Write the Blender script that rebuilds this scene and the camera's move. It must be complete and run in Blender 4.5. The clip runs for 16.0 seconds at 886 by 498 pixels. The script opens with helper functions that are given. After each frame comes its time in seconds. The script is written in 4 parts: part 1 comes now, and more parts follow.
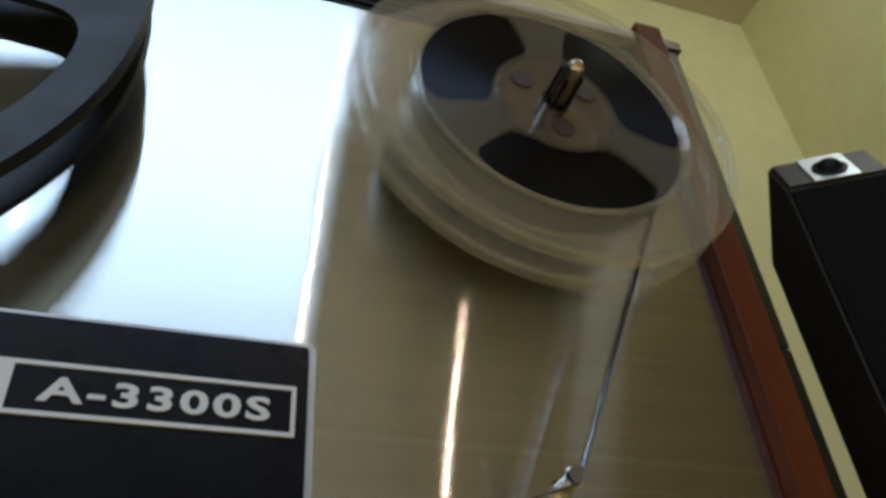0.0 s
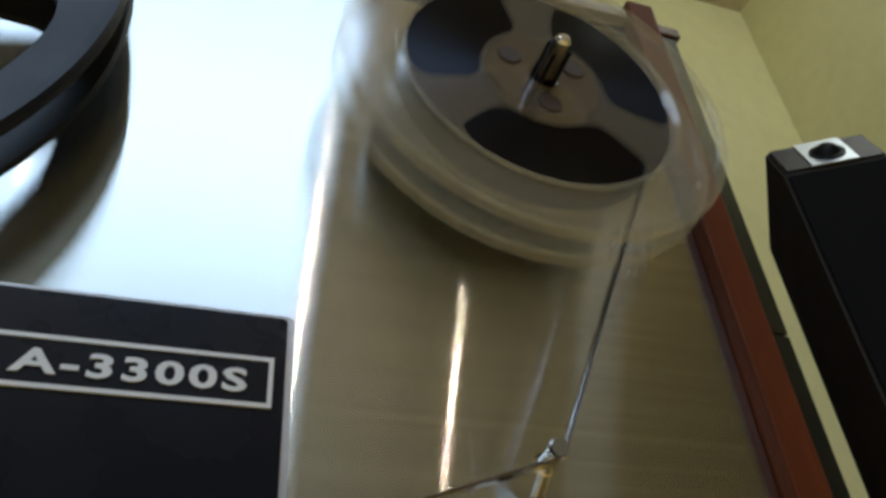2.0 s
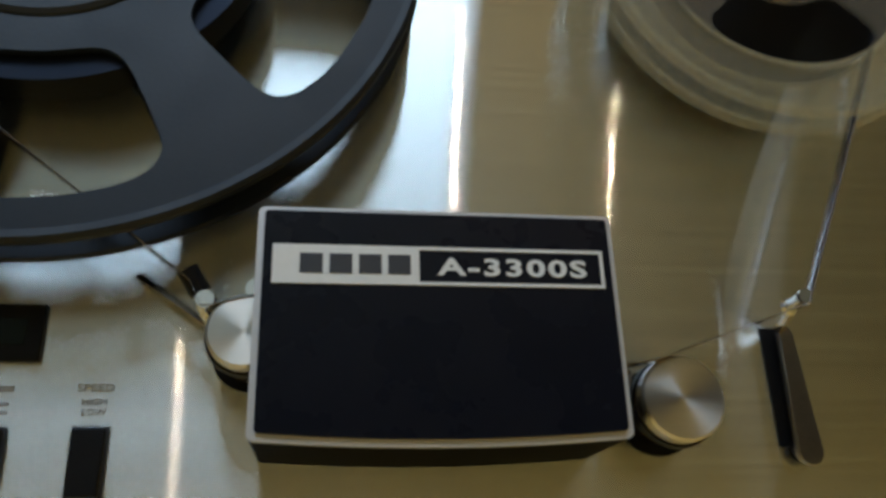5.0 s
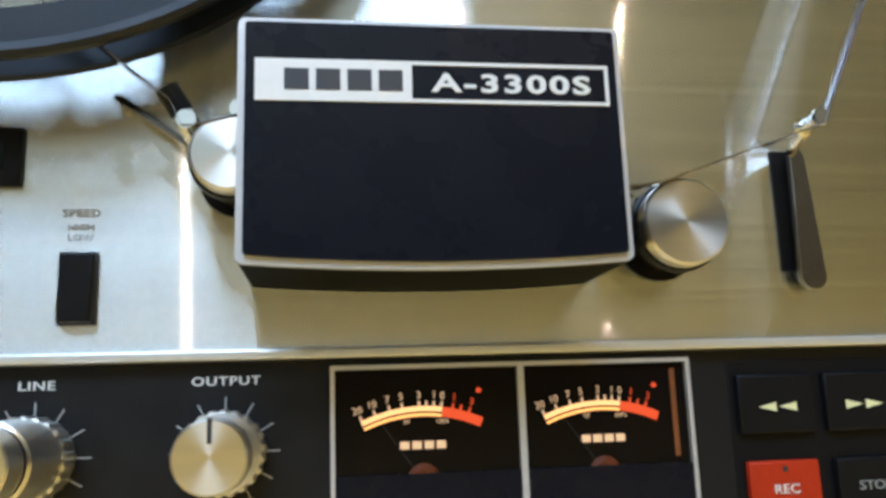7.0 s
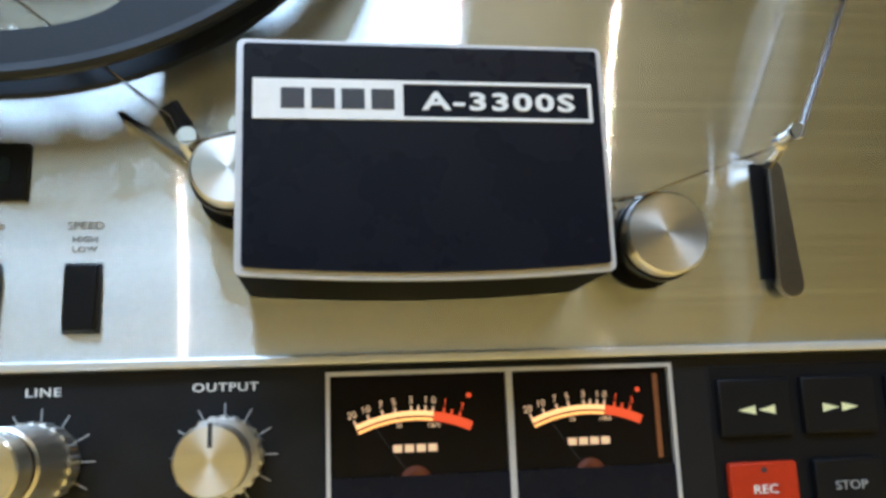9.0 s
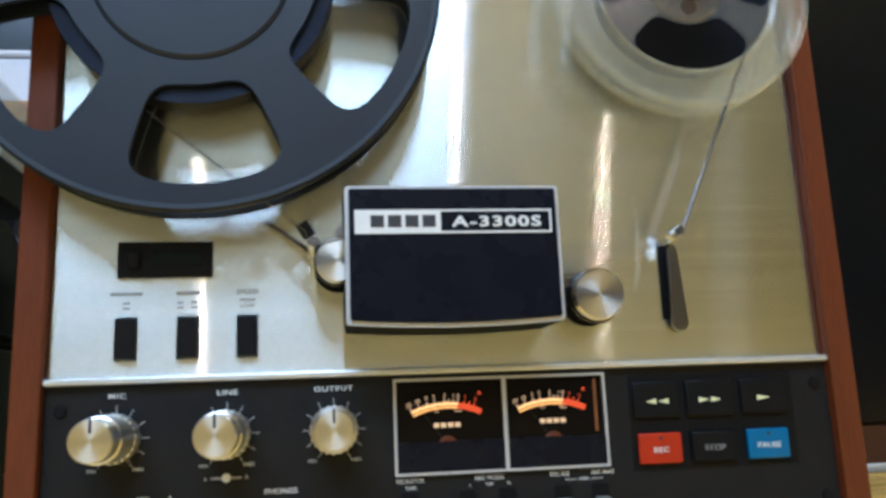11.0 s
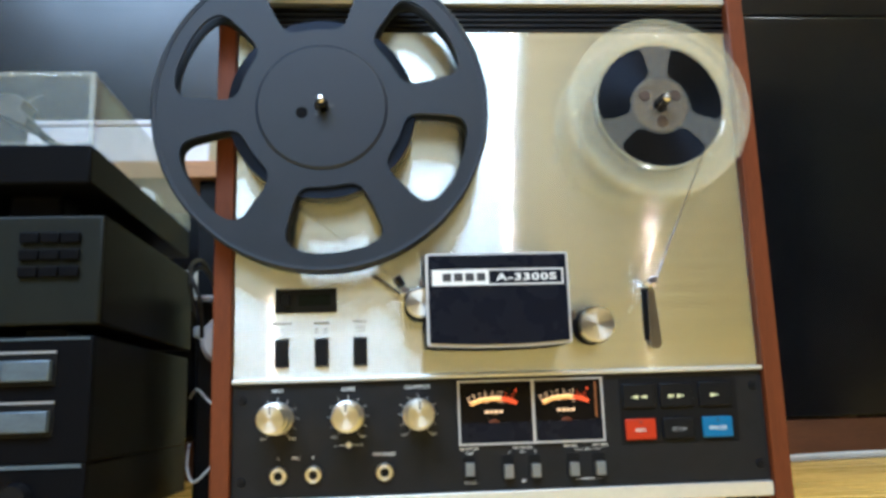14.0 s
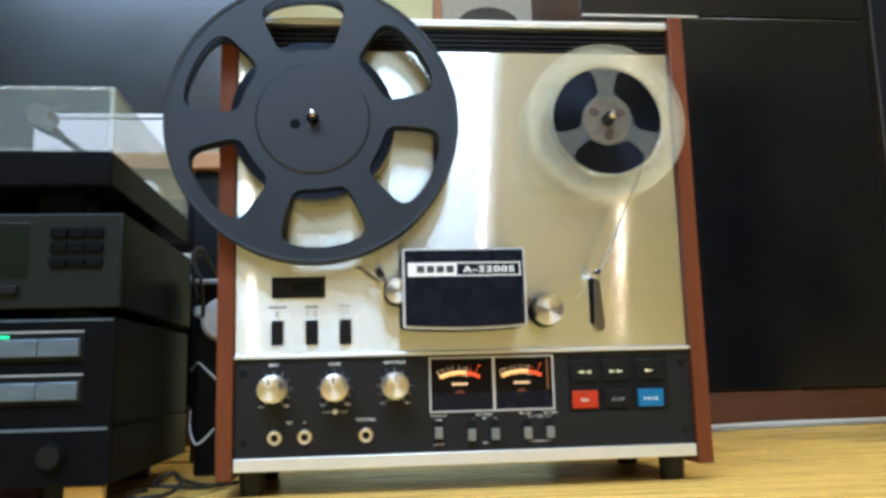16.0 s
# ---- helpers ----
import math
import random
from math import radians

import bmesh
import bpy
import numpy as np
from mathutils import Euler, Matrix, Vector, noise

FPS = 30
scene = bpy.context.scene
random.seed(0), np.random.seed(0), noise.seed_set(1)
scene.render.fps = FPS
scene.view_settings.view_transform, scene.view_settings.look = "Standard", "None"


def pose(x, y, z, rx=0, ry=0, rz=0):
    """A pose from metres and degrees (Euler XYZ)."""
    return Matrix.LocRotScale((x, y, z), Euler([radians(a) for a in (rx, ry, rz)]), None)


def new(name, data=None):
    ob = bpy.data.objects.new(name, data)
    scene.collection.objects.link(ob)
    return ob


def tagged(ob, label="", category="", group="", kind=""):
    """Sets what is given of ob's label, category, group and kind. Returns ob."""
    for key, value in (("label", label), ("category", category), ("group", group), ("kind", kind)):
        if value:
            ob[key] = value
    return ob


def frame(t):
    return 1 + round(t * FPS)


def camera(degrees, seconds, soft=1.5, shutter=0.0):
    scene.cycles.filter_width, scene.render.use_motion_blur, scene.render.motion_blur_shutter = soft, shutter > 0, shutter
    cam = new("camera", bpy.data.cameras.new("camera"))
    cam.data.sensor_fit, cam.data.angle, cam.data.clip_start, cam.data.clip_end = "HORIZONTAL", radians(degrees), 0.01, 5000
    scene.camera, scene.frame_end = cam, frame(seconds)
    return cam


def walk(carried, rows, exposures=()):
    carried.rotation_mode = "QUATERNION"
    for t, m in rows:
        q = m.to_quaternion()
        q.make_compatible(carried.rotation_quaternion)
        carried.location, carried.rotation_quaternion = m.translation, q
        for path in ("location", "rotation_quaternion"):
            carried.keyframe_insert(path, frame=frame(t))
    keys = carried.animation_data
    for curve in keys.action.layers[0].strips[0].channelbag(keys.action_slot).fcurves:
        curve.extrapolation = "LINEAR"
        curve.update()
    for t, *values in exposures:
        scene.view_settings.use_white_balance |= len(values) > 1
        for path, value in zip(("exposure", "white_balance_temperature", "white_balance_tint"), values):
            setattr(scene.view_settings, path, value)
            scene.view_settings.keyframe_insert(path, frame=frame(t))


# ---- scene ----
cam = camera(56.7, 16.0, soft=3.3)
ROWS = [
    (0, 0.0172, -0.2033, 0.1075, -21.66, 38.69, -4.82),
    (0.5, 0.0340, -0.2041, 0.1087, -22.82, 38.26, -5.57),
    (1, 0.0332, -0.2013, 0.1082, -22.97, 38.67, -5.74),
    (1.5, 0.0315, -0.2024, 0.1078, -22.61, 38.79, -5.45),
    (2, 0.0230, -0.2006, 0.1049, -21.53, 38.02, -4.94),
    (2.5, 0.0240, -0.2004, 0.1076, -21.74, 38.48, -5.50),
    (3, 0.0214, -0.2050, 0.1069, -22.27, 38.82, -5.68),
    (3.5, 0.0047, -0.2188, 0.1052, -18.62, 36.41, -4.52),
    (4, -0.0167, -0.2213, 0.1078, -17.23, 33.09, -5.28),
    (4.5, -0.0437, -0.2475, 0.1110, -12.07, 27.82, -3.32),
    (5, -0.0401, -0.2673, 0.1063, -8.76, 22.12, -1.92),
    (5.2, -0.0381, -0.2716, 0.0992, -8.13, 20.13, -1.84),
    (7.3, -0.0345, -0.2544, 0.1035, -8.18, 11.11, -2.10),
    (7.5, -0.0338, -0.2547, 0.1036, -8.33, 11.18, -2.13),
    (8, -0.0340, -0.2547, 0.1040, -8.29, 11.32, -2.11),
    (8.2, -0.0341, -0.2547, 0.1044, -8.26, 11.42, -2.09),
    (10.5, -0.0528, -0.3708, 0.1004, -8.18, 11.34, -2.17),
    (11, -0.0678, -0.4348, 0.0996, -8.07, 11.33, -2.33),
    (11.5, -0.0794, -0.4978, 0.1028, -4.87, 10.08, -1.93),
    (12, -0.0883, -0.5540, 0.1033, -4.75, 9.98, -2.13),
    (12.5, -0.0930, -0.6103, 0.0960, -5.24, 10.55, -2.28),
    (13, -0.0886, -0.6460, 0.0984, -3.98, 10.25, -1.78),
    (13.5, -0.0921, -0.6429, 0.0945, -3.79, 10.49, -1.94),
    (14, -0.0906, -0.6451, 0.0994, -4.20, 10.82, -1.83),
    (14.5, -0.0963, -0.6492, 0.0879, -5.31, 12.11, -1.94),
    (15, -0.0854, -0.6840, 0.1085, -3.94, 10.05, -1.25),
    (15.5, -0.0903, -0.7164, 0.1033, -4.58, 9.95, -1.19),
    (16, -0.0951, -0.7470, 0.1012, -5.75, 8.80, -1.54),
]
walk(cam, [(t, pose(x, y, z, 0, 0, yaw) @ pose(0, 0, 0, 90 + pitch) @ pose(0, 0, 0, 0, 0, roll))
           for t, x, y, z, yaw, pitch, roll in ROWS],
     exposures=[(0.0, -1.88, 5000, 8), (3.0, -1.90, 5000, 8), (3.6, -1.88, 5000, 7), (4.1, -1.84, 5000, 7), (4.6, -1.80, 5050, 6), (5.2, -1.54, 5100, 6),
                (7.3, -0.40, 4750, 9), (8.2, -0.40, 4750, 9), (10.5, -0.47, 4600, 9), (11.2, -0.40, 4600, 9), (12.0, -0.02, 4650, 8),
                (13.0, 0.12, 4700, 8), (16.0, 0.08, 4800, 8)])

# ---- light ----
world = bpy.data.worlds.new("world")
scene.world = world
world.use_nodes = True
world.node_tree.nodes["Background"].inputs[0].default_value = (0.9, 0.95, 1.0, 1)
world.node_tree.nodes["Background"].inputs[1].default_value = 0.1

ROOM_X0, ROOM_X1, ROOM_Y0, ROOM_Y1, ROOM_Z = -2.6, 3.4, -3.2, 1.08, 2.46
WALL_X1 = 1.72
LIGHT_X0, LIGHT_X1, LIGHT_Y, LIGHT_Z, LIGHT_D = -1.95, 0.47, -2.08, 2.38, 1.20


def area_lamp(name, m, sx, sy, power, colour):
    data = bpy.data.lights.new(name, "AREA")
    data.shape, data.size, data.size_y, data.energy, data.color = "RECTANGLE", sx, sy, power, colour
    ob = new(name, data)
    ob.matrix_world = m
    return ob


def bulb_lamp(name, x, y, z, power, colour, radius=0.03):
    data = bpy.data.lights.new(name, "POINT")
    data.energy, data.color, data.shadow_soft_size = power, colour, radius
    ob = new(name, data)
    ob.matrix_world = pose(x, y, z)
    return ob


area_lamp("ceiling_panel_light", pose((LIGHT_X0 + LIGHT_X1) / 2, LIGHT_Y, LIGHT_Z, 0, 0, 0), LIGHT_X1 - LIGHT_X0, LIGHT_D, 140, (0.85, 0.95, 1.0))
BULBS = [(-0.59, -2.55, 1.9), (0.465, -2.55, 1.9), (1.12, -2.55, 1.9)]
for bx, by, bz in BULBS:
    bulb_lamp("lamp_light", bx, by, bz - 0.08, 11.0, (1.0, 0.64, 0.36), 0.009)
CEIL_LAMP = (1.30, -0.15, 2.34)
bulb_lamp("ceiling_lamp_light", *CEIL_LAMP, 40.0, (1.0, 0.90, 0.68), 0.09)


# ---- materials ----
def mat(name, colour, rough=0.5, metal=0.0, vary=0.12, scale=40.0, stretch=(1, 1, 1), bump=0.0, bump_scale=400.0,
        coat=0.0, rough_vary=0.0, alpha=1.0, spec=0.5, wear=0.0, wear_colour=(0.5, 0.45, 0.4)):
    """Procedural surface: two scales of colour change, roughness change, fine relief."""
    m = bpy.data.materials.new(name)
    m.use_nodes = True
    n, l = m.node_tree.nodes, m.node_tree.links
    b = n["Principled BSDF"]
    tc = n.new("ShaderNodeTexCoord")
    mp = n.new("ShaderNodeMapping")
    mp.inputs["Scale"].default_value = stretch
    l.new(tc.outputs["Object"], mp.inputs["Vector"])
    big = n.new("ShaderNodeTexNoise")
    big.inputs["Scale"].default_value = scale
    big.inputs["Detail"].default_value = 4
    fine = n.new("ShaderNodeTexNoise")
    fine.inputs["Scale"].default_value = scale * 9
    fine.inputs["Detail"].default_value = 3
    l.new(mp.outputs[0], big.inputs["Vector"])
    l.new(mp.outputs[0], fine.inputs["Vector"])
    add = n.new("ShaderNodeMath")
    add.operation = "ADD"
    l.new(big.outputs[0], add.inputs[0])
    l.new(fine.outputs[0], add.inputs[1])
    ramp = n.new("ShaderNodeMapRange")
    ramp.inputs["From Min"].default_value, ramp.inputs["From Max"].default_value = 0.6, 1.4
    ramp.inputs["To Min"].default_value, ramp.inputs["To Max"].default_value = 1 - vary, 1 + vary
    l.new(add.outputs[0], ramp.inputs["Value"])
    mul = n.new("ShaderNodeMix")
    mul.data_type, mul.blend_type = "RGBA", "MULTIPLY"
    mul.inputs[0].default_value = 1.0
    mul.inputs[6].default_value = (*colour, 1)
    l.new(ramp.outputs[0], mul.inputs[7])
    out = mul.outputs[2]
    if wear:
        th = n.new("ShaderNodeMapRange")
        th.inputs["From Min"].default_value, th.inputs["From Max"].default_value = 0.62, 0.75
        th.inputs["To Max"].default_value = wear
        l.new(fine.outputs[0], th.inputs["Value"])
        wm = n.new("ShaderNodeMix")
        wm.data_type = "RGBA"
        l.new(th.outputs[0], wm.inputs[0])
        l.new(out, wm.inputs[6])
        wm.inputs[7].default_value = (*wear_colour, 1)
        out = wm.outputs[2]
    l.new(out, b.inputs["Base Color"])
    b.inputs["Roughness"].default_value = rough
    if rough_vary:
        rr = n.new("ShaderNodeMapRange")
        rr.inputs["From Min"].default_value, rr.inputs["From Max"].default_value = 0.3, 0.7
        rr.inputs["To Min"].default_value, rr.inputs["To Max"].default_value = rough - rough_vary, rough + rough_vary
        l.new(big.outputs[0], rr.inputs["Value"])
        l.new(rr.outputs[0], b.inputs["Roughness"])
    b.inputs["Metallic"].default_value = metal
    b.inputs["Coat Weight"].default_value = coat
    b.inputs["Alpha"].default_value = alpha
    b.inputs["Specular IOR Level"].default_value = spec
    if bump:
        bn = n.new("ShaderNodeTexNoise")
        bn.inputs["Scale"].default_value = bump_scale
        bn.inputs["Detail"].default_value = 3
        l.new(mp.outputs[0], bn.inputs["Vector"])
        bp = n.new("ShaderNodeBump")
        bp.inputs["Strength"].default_value = bump
        bp.inputs["Distance"].default_value = 0.001
        l.new(bn.outputs[0], bp.inputs["Height"])
        l.new(bp.outputs[0], b.inputs["Normal"])
    return m


def brushed(name, colour, rough, direction="line", aniso=0.9):
    """Brushed metal: hairlines along the grain, highlight drawn out across it."""
    m = mat(name, colour, rough, 1.0, vary=0.21 if direction == "line" else 0.05, scale=60, stretch=(0.03, 1, 7))
    n, l = m.node_tree.nodes, m.node_tree.links
    b, o = n["Principled BSDF"], n["Material Output"]
    tg = n.new("ShaderNodeTangent")
    if direction == "line":
        tg.direction_type, tg.uv_map = "UV_MAP", "grain"
        gl = n.new("ShaderNodeBsdfAnisotropic")
        gl.distribution = "GGX"
        gl.inputs["Roughness"].default_value = rough
        gl.inputs["Anisotropy"].default_value = aniso
        l.new(b.inputs["Base Color"].links[0].from_socket, gl.inputs["Color"])
        l.new(tg.outputs[0], gl.inputs["Tangent"])
        l.new(gl.outputs[0], o.inputs["Surface"])
    else:
        tg.direction_type, tg.axis = "RADIAL", "Y"
        b.inputs["Anisotropic"].default_value = aniso
        b.inputs["Anisotropic Rotation"].default_value = 0.25
        l.new(tg.outputs[0], b.inputs["Tangent"])
    return m


def glow(name, colour, strength):
    m = bpy.data.materials.new(name)
    m.use_nodes = True
    b = m.node_tree.nodes["Principled BSDF"]
    b.inputs["Base Color"].default_value = (*[c * 0.15 for c in colour], 1)
    b.inputs["Emission Color"].default_value = (*colour, 1)
    b.inputs["Emission Strength"].default_value = strength
    return m


def clear_plastic(name, tint, body=0.3, rough=0.12):
    """Clear moulded plastic: mostly see-through, with a faint milky body and gloss."""
    m = mat(name, tint, rough, 0.0, vary=0.10, scale=50)
    n, l = m.node_tree.nodes, m.node_tree.links
    b, o = n["Principled BSDF"], n["Material Output"]
    tr = n.new("ShaderNodeBsdfTransparent")
    tr.inputs[0].default_value = (*[0.975 + 0.025 * c for c in tint], 1)
    mx = n.new("ShaderNodeMixShader")
    lw = n.new("ShaderNodeLayerWeight")
    lw.inputs["Blend"].default_value = 0.35
    gl = n.new("ShaderNodeBsdfGlossy")
    gl.inputs["Roughness"].default_value = rough
    gm = n.new("ShaderNodeMixShader")
    mx.inputs[0].default_value = body
    l.new(tr.outputs[0], mx.inputs[1])
    l.new(b.outputs[0], mx.inputs[2])
    mr = n.new("ShaderNodeMapRange")
    mr.inputs["To Min"].default_value, mr.inputs["To Max"].default_value = 0.018, 0.26
    l.new(lw.outputs["Facing"], mr.inputs["Value"])
    l.new(mr.outputs[0], gm.inputs[0])
    l.new(mx.outputs[0], gm.inputs[1])
    l.new(gl.outputs[0], gm.inputs[2])
    l.new(gm.outputs[0], o.inputs["Surface"])
    return m


PLATE = brushed("brushed_aluminium", (0.74, 0.765, 0.745), 0.134, aniso=-0.90)
KNOB = brushed("turned_aluminium", (0.82, 0.80, 0.75), 0.30, "round", 0.85)
TRIM = mat("satin_aluminium", (0.76, 0.76, 0.72), 0.35, 0.6, vary=0.06, scale=30)
RIM = mat("bright_rim", (0.60, 0.60, 0.61), 0.40, 0.4, vary=0.05)
DARKCHROME = mat("dark_chrome", (0.22, 0.20, 0.18), 0.22, 1.0, vary=0.06)
ARMM = mat("arm_metal", (0.27, 0.25, 0.22), 0.28, 1.0, vary=0.10, scale=80)
CHROME = mat("chrome", (0.8, 0.8, 0.8), 0.12, 1.0, vary=0.04)
WOOD = mat("reddish_veneer", (0.122, 0.032, 0.008), 0.50, spec=0.2, vary=0.28, scale=30, stretch=(4, 4, 0.35), bump=0.15, bump_scale=300)
PANEL = mat("charcoal_panel", (0.014, 0.0135, 0.014), 0.42, vary=0.15, scale=90, bump=0.12, bump_scale=1500, rough_vary=0.06, spec=0.15)
COVER = mat("cover_black", (0.006, 0.007, 0.013), 0.28, vary=0.12, scale=60, rough_vary=0.05, spec=0.15)
COVERSIDE = mat("cover_side", (0.004, 0.004, 0.005), 0.7, vary=0.15, scale=80, spec=0.06)
BLACK = mat("black_plastic", (0.007, 0.007, 0.008), 0.40, vary=0.15, scale=80, bump=0.08, bump_scale=900, spec=0.15)
RUBBER = mat("black_rubber", (0.012, 0.011, 0.010), 0.75, vary=0.2)
REEL = mat("reel_plastic", (0.010, 0.014, 0.024), 0.46, vary=0.10, scale=50, bump=0.06, bump_scale=700, rough_vary=0.05, spec=0.35)
TAPE = brushed("tape_pack", (0.013, 0.015, 0.021), 0.34, "round", 0.8)
RIBBON = mat("magnetic_tape", (0.05, 0.036, 0.028), 0.16, vary=0.10, coat=1.0, spec=1.0)
CLEAR = clear_plastic("clear_reel_plastic", (0.72, 0.74, 0.74), 0.05)
MILKY = clear_plastic("milky_reel_edge", (0.90, 0.89, 0.68), 0.10)
RINGP = clear_plastic("clear_ring_plastic", (0.97, 0.97, 0.78), 0.065)
COVEDGE = clear_plastic("dust_cover_edge", (0.80, 0.88, 0.90), 0.17)
SMOKE = clear_plastic("dust_cover_plastic", (0.54, 0.64, 0.70), 0.055, 0.06)
HUBP = clear_plastic("smoky_hub_plastic", (0.17, 0.14, 0.11), 0.42)
HUBHOLE = mat("hub_hole_brown", (0.045, 0.028, 0.018), 0.5, vary=0.3, scale=120)
WHITE = mat("white_print", (0.82, 0.82, 0.78), 0.5, vary=0.05)
LABELW = mat("label_silver", (0.80, 0.81, 0.82), 0.40, 0.1, vary=0.05)
GREYP = mat("grey_print", (0.30, 0.30, 0.30), 0.5, vary=0.08)
INK = mat("dark_ink", (0.03, 0.03, 0.035), 0.5, vary=0.1)
RED = mat("red_key", (0.40, 0.030, 0.004), 0.40, spec=0.2, vary=0.10, scale=90)
BLUE = mat("blue_key", (0.012, 0.13, 0.30), 0.35, vary=0.10, scale=90)
SHELL = mat("headshell_grey", (0.055, 0.050, 0.040), 0.45, vary=0.3, scale=90)
GREYKEY = mat("grey_slider", (0.17, 0.17, 0.155), 0.4, vary=0.12, scale=120)
METER = mat("meter_face", (0.006, 0.0045, 0.004), 0.22, vary=0.2, scale=120, spec=0.12)
TICK = mat("tick_print", (0.45, 0.45, 0.43), 0.5, vary=0.05)
AMBER = glow("meter_amber", (1.0, 0.40, 0.07), 2.6)
YELLOW = glow("meter_scale", (1.0, 0.50, 0.13), 2.2)
EMBER = glow("meter_red", (1.0, 0.085, 0.008), 1.25)
PALE = glow("meter_print", (1.0, 0.55, 0.22), 1.3)
PAINTEDGLOW = mat("painted_lamp_glow", (0.20, 0.070, 0.018), 0.4, vary=0.3, scale=90)
ARROW = mat("pale_yellow_print", (0.78, 0.77, 0.42), 0.5, vary=0.05)
GREENLED = glow("green_led", (0.15, 1.0, 0.25), 2.0)
WALL = mat("lemon_wall_paint", (0.80, 0.78, 0.45), 0.85, vary=0.06, scale=2.5, bump=0.15, bump_scale=160)
PLAIN = mat("unseen_wall_grey", (0.172, 0.178, 0.192), 0.85, vary=0.06, scale=2.5, bump=0.15, bump_scale=160)
UPPER = mat("unseen_wall_pale", (0.34, 0.355, 0.31), 0.85, vary=0.06, scale=2.5, bump=0.15, bump_scale=160)
LOWDARK = mat("unseen_wall_dark", (0.040, 0.024, 0.016), 0.6, vary=0.3, scale=6, stretch=(4, 4, 0.5))
CEIL = mat("ceiling_paint", (0.62, 0.56, 0.42), 0.9, vary=0.05, scale=3, bump=0.1, bump_scale=120)
FLOOR = mat("golden_floor", (0.94, 0.60, 0.13), 0.28, vary=0.13, scale=9, stretch=(0.5, 6, 1), bump=0.05, bump_scale=120, rough_vary=0.06)
DOORB = mat("black_lacquer", (0.003, 0.0035, 0.005), 0.23, vary=0.2, scale=8, rough_vary=0.03, spec=0.48)
BROWN = mat("dark_brown_wood", (0.085, 0.030, 0.011), 0.45, vary=0.3, scale=12, stretch=(0.5, 4, 4))
GRILLE = mat("speaker_cloth", (0.008, 0.008, 0.009), 0.9, vary=0.25, scale=300, bump=0.4, bump_scale=1500, spec=0.15)
SPKSIDE = mat("speaker_side", (0.045, 0.037, 0.026), 0.55, vary=0.2, scale=30, spec=0.15)
SPKTOP = mat("speaker_head", (0.035, 0.032, 0.036), 0.45, vary=0.15, scale=60, spec=0.15)
SILVERP = mat("silver_plate", (0.55, 0.60, 0.65), 0.35, 0.5, vary=0.06)
HIFI = mat("hifi_black", (0.0035, 0.0035, 0.0045), 0.45, vary=0.15, scale=50, bump=0.05, bump_scale=900, spec=0.045)
HIFIG = mat("hifi_green_grey", (0.008, 0.0095, 0.008), 0.45, vary=0.15, scale=50, spec=0.15)
HIFIKEY = mat("hifi_grey_key", (0.10, 0.13, 0.165), 0.35, 0.3, vary=0.25, scale=70, stretch=(1, 1, 3))
DISPLAY = mat("display_glass", (0.006, 0.009, 0.005), 0.25, vary=0.2, spec=0.2)
WHITEP = mat("white_plastic", (0.78, 0.77, 0.80), 0.4, vary=0.06)
CABLEW = mat("grey_cable", (0.60, 0.58, 0.55), 0.5, vary=0.12)
CABLEG = mat("mid_grey_cable", (0.30, 0.29, 0.28), 0.5, vary=0.12)
CABLEB = mat("black_cable", (0.015, 0.014, 0.014), 0.5, vary=0.2)
GOLD = mat("gold_foot", (0.55, 0.40, 0.14), 0.3, 0.8, vary=0.1)
SHELFW = mat("orange_wood", (0.42, 0.20, 0.07), 0.5, vary=0.25, scale=14, stretch=(0.5, 4, 4))
PAPER = mat("print_paper", (0.50, 0.46, 0.36), 0.6, vary=0.12, scale=10)
PRINTD = mat("print_dark", (0.06, 0.045, 0.03), 0.6, vary=0.4, scale=60)


# ---- mesh tools ----
def box(bm, x0, x1, y0, y1, z0, z1, bevel=0.0, seg=2):
    r = bmesh.ops.create_cube(bm, size=1.0)
    vs = r["verts"]
    bmesh.ops.scale(bm, vec=(x1 - x0, y1 - y0, z1 - z0), verts=vs)
    bmesh.ops.translate(bm, vec=((x0 + x1) / 2, (y0 + y1) / 2, (z0 + z1) / 2), verts=vs)
    if bevel:
        es = list({e for v in vs for e in v.link_edges})
        bmesh.ops.bevel(bm, geom=es, offset=bevel, segments=seg, affect="EDGES", profile=0.5)
    return bm


def made(name, bm, material, parent=None, label="", smooth=True):
    me = bpy.data.meshes.new(name)
    bmesh.ops.recalc_face_normals(bm, faces=bm.faces)
    bm.to_mesh(me)
    bm.free()
    return meshed(name, me, material, parent, label, smooth)


def meshed(name, me, material, parent=None, label="", smooth=True):
    me.materials.append(material)
    if smooth:
        me.polygons.foreach_set("use_smooth", [True] * len(me.polygons))
        me.set_sharp_from_angle(angle=radians(22))
    ob = new(name, me)
    ob.parent = parent
    if label:
        ob["label"] = label
    return ob


def part(name, bm, material, parent, label="", smooth=True):
    return made(name, bm, material, parent, label, smooth)


def empty(name, x, y, z, label, category, group=""):
    e = new(name)
    e.empty_display_size = 0.02
    e.location = (x, y, z)
    return tagged(e, label, category, group)


def slab(*args, **kw):
    return box(bmesh.new(), *args, **kw)


